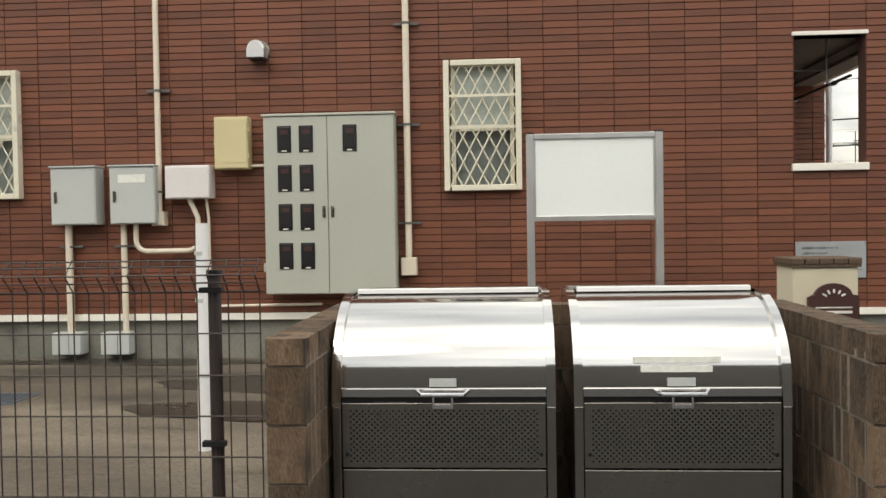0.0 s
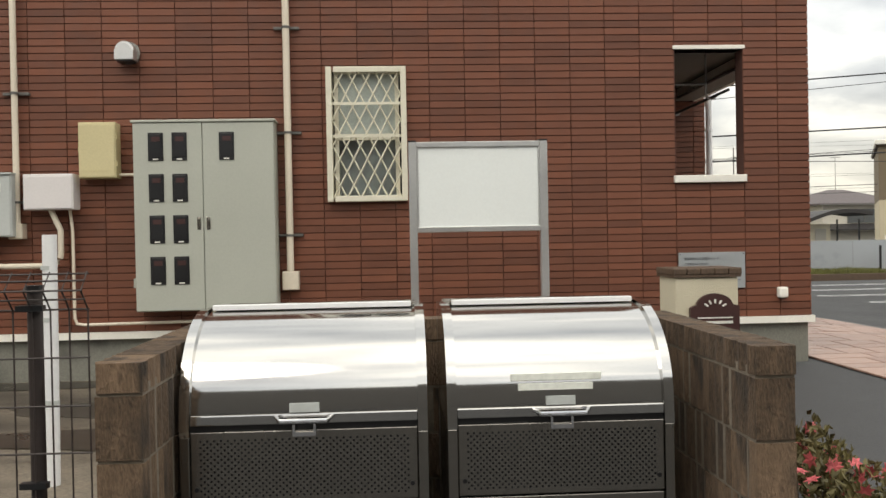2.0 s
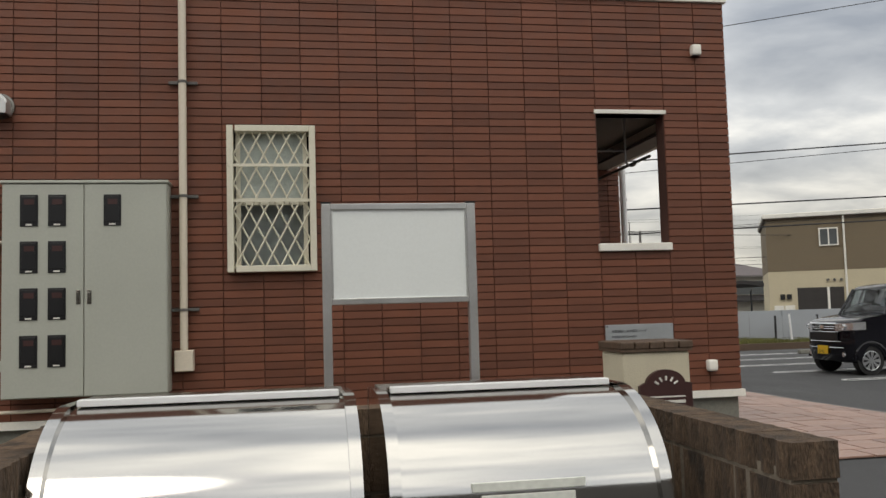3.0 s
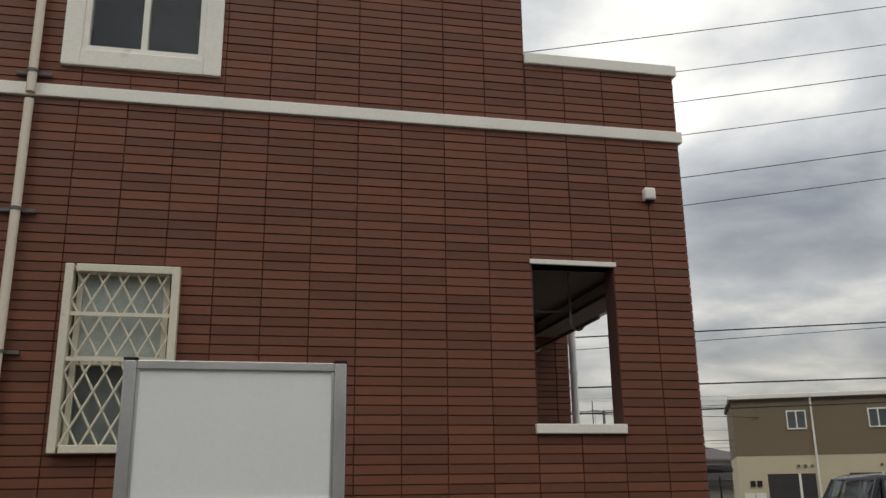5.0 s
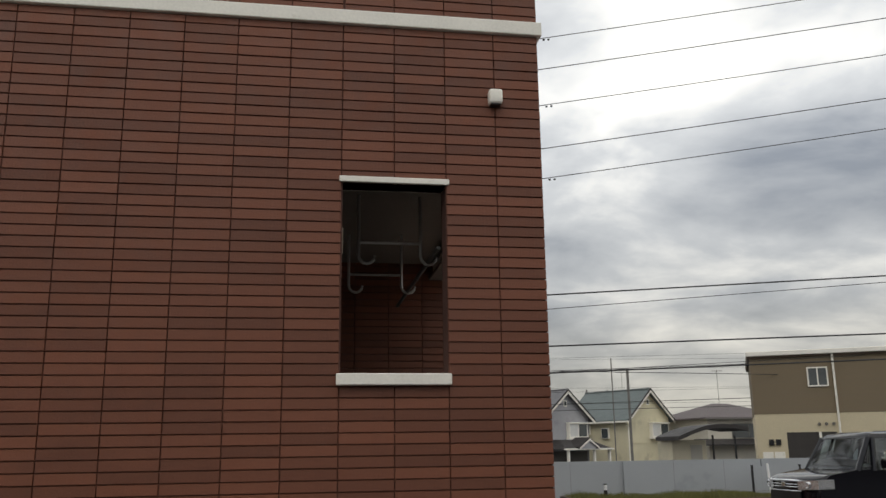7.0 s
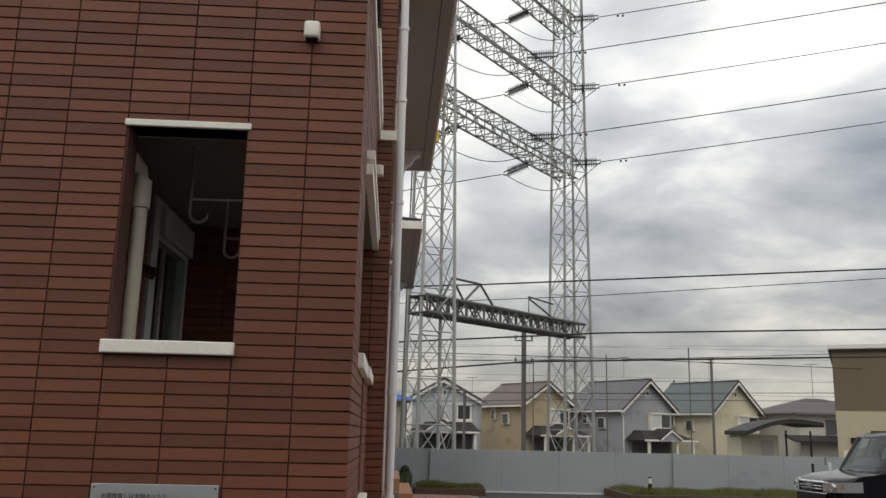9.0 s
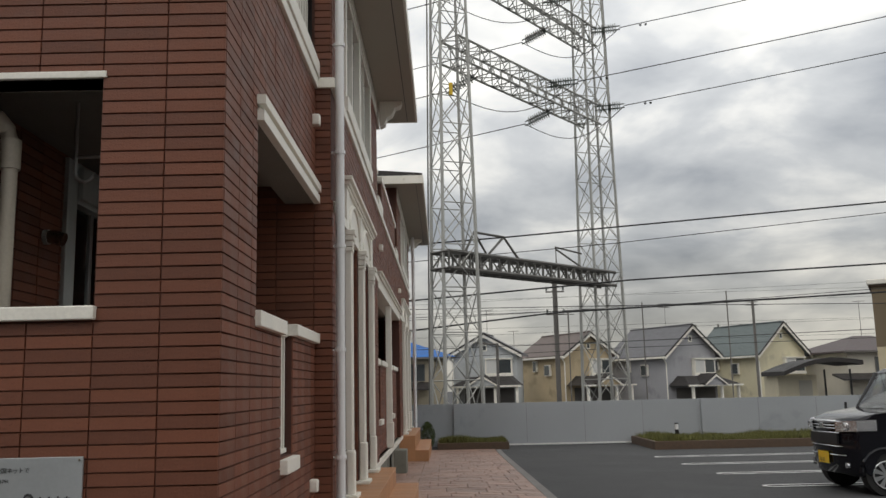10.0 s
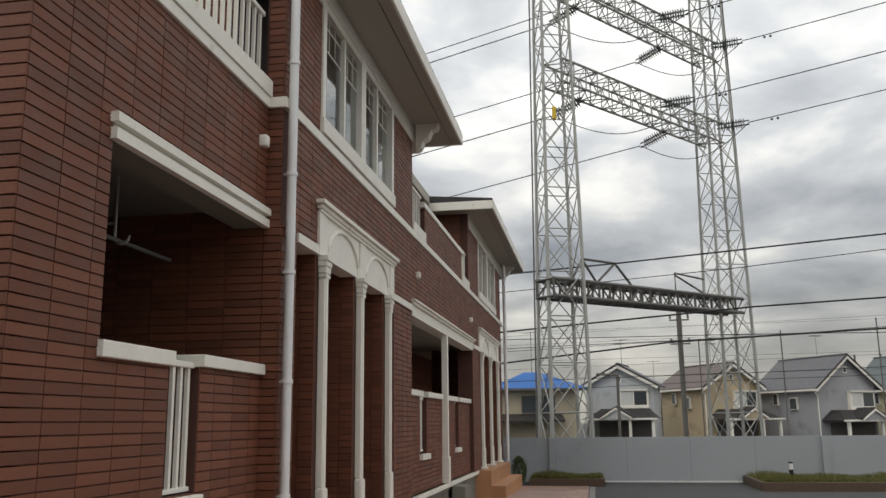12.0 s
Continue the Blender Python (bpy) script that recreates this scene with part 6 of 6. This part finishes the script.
def lattice(bm_legs, bm_brace, cx, cy, h0, h1, ztop, n, rl=0.08, rb=0.022):
    def corner(k, z):
        t = z / ztop
        h = lerp(h0, h1, t)
        sx, sy = ((-1, -1), (1, -1), (1, 1), (-1, 1))[k % 4]
        a = 0.35
        x, y = sx * h, sy * h
        return Vector((cx + x * math.cos(a) - y * math.sin(a), cy + x * math.sin(a) + y * math.cos(a), z))
    for k in range(4):
        tube(bm_legs[k], [corner(k, 0), corner(k, ztop)], rl, 6, rl * 0.6)
    zs = [ztop * (i / n) ** 0.92 for i in range(n + 1)]
    for a, b in zip(zs, zs[1:]):
        for k in range(4):
            tube(bm_brace, [corner(k, a), corner(k + 1, b)], rb, 4)
            tube(bm_brace, [corner(k + 1, a), corner(k, b)], rb, 4)
            if k % 2 == 0:
                tube(bm_brace, [corner(k, b), corner(k + 1, b)], rb, 4)


def truss(bm, p, q, w, h, n, rc, rb):
    p, q = Vector(p), Vector(q)
    d = (q - p).normalized()
    s = Vector((-d.y, d.x, 0)).normalized() * w / 2
    u = Vector((0, 0, h / 2))
    offs = (s + u, -s + u, -s - u, s - u)
    for o in offs:
        tube(bm, [p + o, q + o], rc, 5)
    for i in range(n):
        a, b = p.lerp(q, i / n), p.lerp(q, (i + 1) / n)
        for k in range(4):
            o1, o2 = offs[k], offs[(k + 1) % 4]
            if i % 2:
                o1, o2 = o2, o1
            tube(bm, [a + o1, b + o2], rb, 4)
            tube(bm, [a + offs[k], a + offs[(k + 1) % 4]], rb, 4)


TL, TR_ = (1.52, 27.3), (8.45, 36.1)


def tower():
    t = thing("transmission_tower", "pair of galvanised lattice pylons joined by truss arms", "pylon", 0, 0, 0)
    for (cx, cy), h0, h1 in ((TL, 0.72, 0.42), (TR_, 0.78, 0.48)):
        a, b = [bmesh.new() for _ in range(4)], bmesh.new()
        lattice(a, b, cx, cy, h0, h1, 24.0, 16)
        for leg in a:
            part("leg", leg, LATT, t, "pale galvanised corner leg")
        tagged(part("bracing", b, LATT, t), kind="stuff")
        part("ladder_rail", tubes(0.03, [(cx + (1.1 if cx > 5 else -1.0), cy, 0), (cx + (0.75 if cx > 5 else -0.7), cy, 24)], n=5), GIRD, t)
    for z, hh in ((14.3, 0.9), (18.2, 0.9), (21.9, 0.9)):
        bm = bmesh.new()
        truss(bm, (TL[0], TL[1], z), (TR_[0], TR_[1], z), 0.9, hh, 16, 0.05, 0.025)
        part("truss_arm", bm, LATT, t)
    bm = bmesh.new()
    truss(bm, (TL[0] - 0.5, TL[1] - 0.8, 6.1), (TR_[0] + 0.3, TR_[1] - 0.2, 6.4), 0.8, 0.6, 20, 0.075, 0.04)
    g = part("portal_girder", bm, GIRD, t, "weathered dark portal girder")
    part("portal_frame", tubes(0.05, [(1.9, 27.2, 6.4), (2.3, 27.7, 7.3), (3.5, 29.2, 7.35), (4.2, 30.1, 6.5)], [(2.3, 27.7, 7.3), (2.8, 28.3, 6.5), (3.5, 29.2, 7.35)], n=6), GIRD, g)
    part("portal_frame", tubes(0.04, [(6.0, 32.9, 6.7), (6.0, 32.9, 7.5), (7.3, 34.2, 7.4)], [(6.05, 32.95, 7.4), (7.6, 34.8, 6.7)], n=6), GIRD, g)
    band = part("marker_band", tubes(0.07, [(TL[0] + 0.03, TL[1] - 0.85, 12.2), (TL[0] + 0.03, TL[1] - 0.85, 12.65)], n=8), YELLOW, t, "yellow marker band")


tower()


def insulator(p, q):
    i = thing("insulator_string", "grey ribbed porcelain insulator string", "insulator", 0, 0, 0, group="insulator strings")
    p, q = Vector(p), Vector(q)
    for off in (-0.09, 0.09):
        s = Vector((0, 0, off))
        bm = bmesh.new()
        tube(bm, [p + s, q + s], 0.03, 6)
        for k in range(10):
            a, b = p.lerp(q, 0.14 + 0.075 * k), p.lerp(q, 0.14 + 0.075 * k + 0.035)
            tube(bm, [a + s, b + s], 0.17, 10, 0.08)
        part("string", bm, INSUL, i, smooth=True)
    return i


def wires():
    D = Vector((1, -0.22, 0.02)).normalized()
    for z in (14.0, 17.9, 21.6):
        for f0, f1 in ((0.2, 0.58), (0.72, 0.97)):
            near = Vector((lerp(TL[0], TR_[0], f0), lerp(TL[1], TR_[1], f0), z))
            far = Vector((lerp(TL[0], TR_[0], f1), lerp(TL[1], TR_[1], f1), z + 0.6))
            a, b = far + D * 0.3, far + D * 1.7
            c0, c = near - D * 0.3 + Vector((0, 0, -0.1)), near - D * 1.55 + Vector((0, 0, -0.6))
            insulator(a, b)
            insulator(c0, c)
            r = thing("power_line", "high-voltage conductor strung from the pylons", "cable")
            pts = [b + D * (60 * k / 14) + Vector((0, 0, 7.0 * k / 14 - 1.2 * (k / 14) * (1 - k / 14))) for k in range(15)]
            part("conductor", tubes(0.022, pts, n=5), WIRE, r)
            part("conductor", tubes(0.022, [c - D * (70 * k / 10) + Vector((0, 0, -9.0 * k / 10)) for k in range(11)], n=5), WIRE, r)
            part("jumper", tubes(0.018, [b.lerp(c, k / 14) + Vector((0, 0, -1.1 * math.sin(math.pi * k / 14))) for k in range(15)], n=5), WIRE, r)
            part("damper", tubes(0.05, [b + D * 0.9, b + D * 1.0], [b + D * 1.15, b + D * 1.25], n=6), WIRE, r)
    rows = (((-0.14, 30.51, 5.09), (8.37, 29.66, 5.62), (19.18, 28.58, 5.96), 0.035), ((-0.13, 30.51, 3.9), (5.4, 29.96, 4.43), (19.1, 28.59, 4.88), 0.035),
            ((-6, 29.1, 6.75), (3.64, 28.14, 7.17), (18.31, 26.67, 7.98), 0.03), ((-2, 31.7, 6.7), (8.17, 30.68, 7.26), (19.85, 29.51, 8.16), 0.016),
            ((0, 34.5, 5.1), (8.91, 33.61, 4.99), (21.12, 32.39, 4.71), 0.016), ((-0.4, 36.54, 3.4), (10, 35.5, 3.55), (22.07, 34.29, 3.82), 0.016),
            ((-0.5, 33, 4.6), (9, 32.1, 4.75), (20.5, 31, 5.3), 0.013), ((-0.5, 38, 3.0), (9, 37, 3.3), (23, 35.6, 3.5), 0.013), ((-0.5, 38, 4.9), (9, 37, 5.2), (23, 35.6, 5.6), 0.012))
    rows += tuple(((-0.5, y, z), (9, y - 1, z + dz), (23, y - 2.4, z + 2.3 * dz), 0.007) for y, z, dz in ((41, 4.2, 0.15), (43, 5.6, 0.1), (45, 3.9, 0.05), (48, 6.6, 0.2), (50, 5.2, 0.0), (54, 7.4, 0.0)))
    for p, m, q, r in rows:
        c = thing("overhead_cable", "black overhead cable across the sky", "cable")
        p, m, q = Vector(p), Vector(m), Vector(q)
        e = q + (q - m) * 2.5
        s = p - (m - p) * 2.0
        part("cable", tubes(r, [s, p, m, q, e], n=6), WIRE, c)


wires()


def pole(x, y, h, r, label, arm=None):
    p = thing("utility_pole", label, "pole", x, y, 0)
    part("shaft", tubes(r, [(0, 0, 0), (0, 0, h)], n=10), POLE, p, smooth=True)
    if arm == "lamp":
        part("arm", tubes(0.05, [(0, 0, h - 0.05), (-0.75, 0, h)], n=6), POLE, p)
        part("lamp_head", boxes((-0.95, -0.55, -0.1, 0.1, h - 0.03, h + 0.06), bevel=0.02), POLE, p)
    elif arm == "cross":
        for z in (h - 0.5, h - 1.6):
            part("cross_arm", boxes((-0.45, 0.45, -0.03, 0.03, z, z + 0.06)), POLE, p)
            for x2 in (-0.4, 0.4):
                part("insulator", tubes(0.05, [(x2, 0, z + 0.09), (x2, 0, z + 0.28)], n=8), INSUL, p)


pole(6.55, 38, 6.6, 0.12, "dark slender utility pole with cross arms", "cross")
pole(3.6, 37, 3.65, 0.07, "dark street lamp pole with a short arm", "lamp")
pole(24, 60, 7.5, 0.1, "thin pole between the houses")
for x in (29.0, 31.5, 34.0, 36.5, 39.0):
    pole(x, 92, 8.0, 0.1, "thin net pole behind the houses")
pole(42.0, 70, 7.5, 0.12, "utility pole beside the far houses")
for x, h in ((12.6, 7.0), (17.5, 7.6), (8.3, 6.6)):
    pole(x, 46, h * 0.9, 0.035, "thin aerial mast behind the wall")


# ---- wall tiles, laid last ----
def tile_shape(w, h, d=0.009, b=0.0025):
    v = [(-w / 2, 0, -h / 2), (w / 2, 0, -h / 2), (w / 2, 0, h / 2), (-w / 2, 0, h / 2)]
    v += [(-w / 2 + b, d, -h / 2 + b), (w / 2 - b, d, -h / 2 + b), (w / 2 - b, d, h / 2 - b), (-w / 2 + b, d, h / 2 - b)]
    f = [(4, 5, 6, 7), (0, 1, 5, 4), (1, 2, 6, 5), (2, 3, 7, 6), (3, 0, 4, 7)]
    return v, f


def lay_tiles():
    rng = random.Random(3)
    shared = {}
    for ob, axis, at, out, (u0, u1, z0, z1), holes, start, picks in LATE:
        V, F = [], []
        if axis == "x" and at == 0 and u1 == 0:
            u1 = 0.01      # closes the outer corner
        ju, jz = 0.0032, 0.0045
        i0, i1 = math.floor((u0 - start) / TW), math.ceil((u1 - start) / TW)
        k0, k1 = math.floor((z0 - 0.72) / TH), math.ceil((z1 - 0.72) / TH)
        for i in range(i0, i1):
            for k in range(k0, k1):
                cell = (max(u0, start + i * TW), min(u1, start + (i + 1) * TW), max(z0, 0.72 + k * TH), min(z1, 0.72 + (k + 1) * TH))
                if cell[1] - cell[0] < 0.02 or cell[3] - cell[2] < 0.015:
                    continue
                for a, b, c, d in minus(cell, holes):
                    w, h = b - a - ju, d - c - jz
                    if w < 0.012 or h < 0.01:
                        continue
                    cu, cz = (a + b) / 2, (c + d) / 2
                    dep = 0.009 + rng.choice((0, 0, 0.001, 0.002))
                    if picks and picks[0] <= cu <= picks[1] and picks[2] <= cz <= picks[3]:
                        key = (round(w, 3), round(h, 3), axis, out)
                        if key not in shared:
                            v, f = tile_shape(w, h)
                            me = bpy.data.meshes.new("tile")
                            me.from_pydata([(x, y * out, z) if axis == "x" else (y * out, x, z) for x, y, z in v], [], f)
                            me.materials.append(TILE_ONE)
                            shared[key] = me
                        t = new("tile", shared[key])
                        t.parent = ob
                        t.location = (cu, at, cz) if axis == "x" else (at, cu, cz)
                        continue
                    v, f = tile_shape(w, h, dep)
                    n = len(V)
                    for x, y, z in v:
                        V.append((cu + x, at + y * out, cz + z) if axis == "x" else (at + y * out, cu + x, cz + z))
                    F += [tuple(n + q for q in face) for face in f]
        if F:
            me = bpy.data.meshes.new("tile_facing")
            me.from_pydata(V, [], F)
            me.materials.append(TILE)
            t = new("tile_facing", me)
            t.parent = ob
            tagged(t, "red-brown brick-shaped facing tiles", kind="stuff")


lay_tiles()
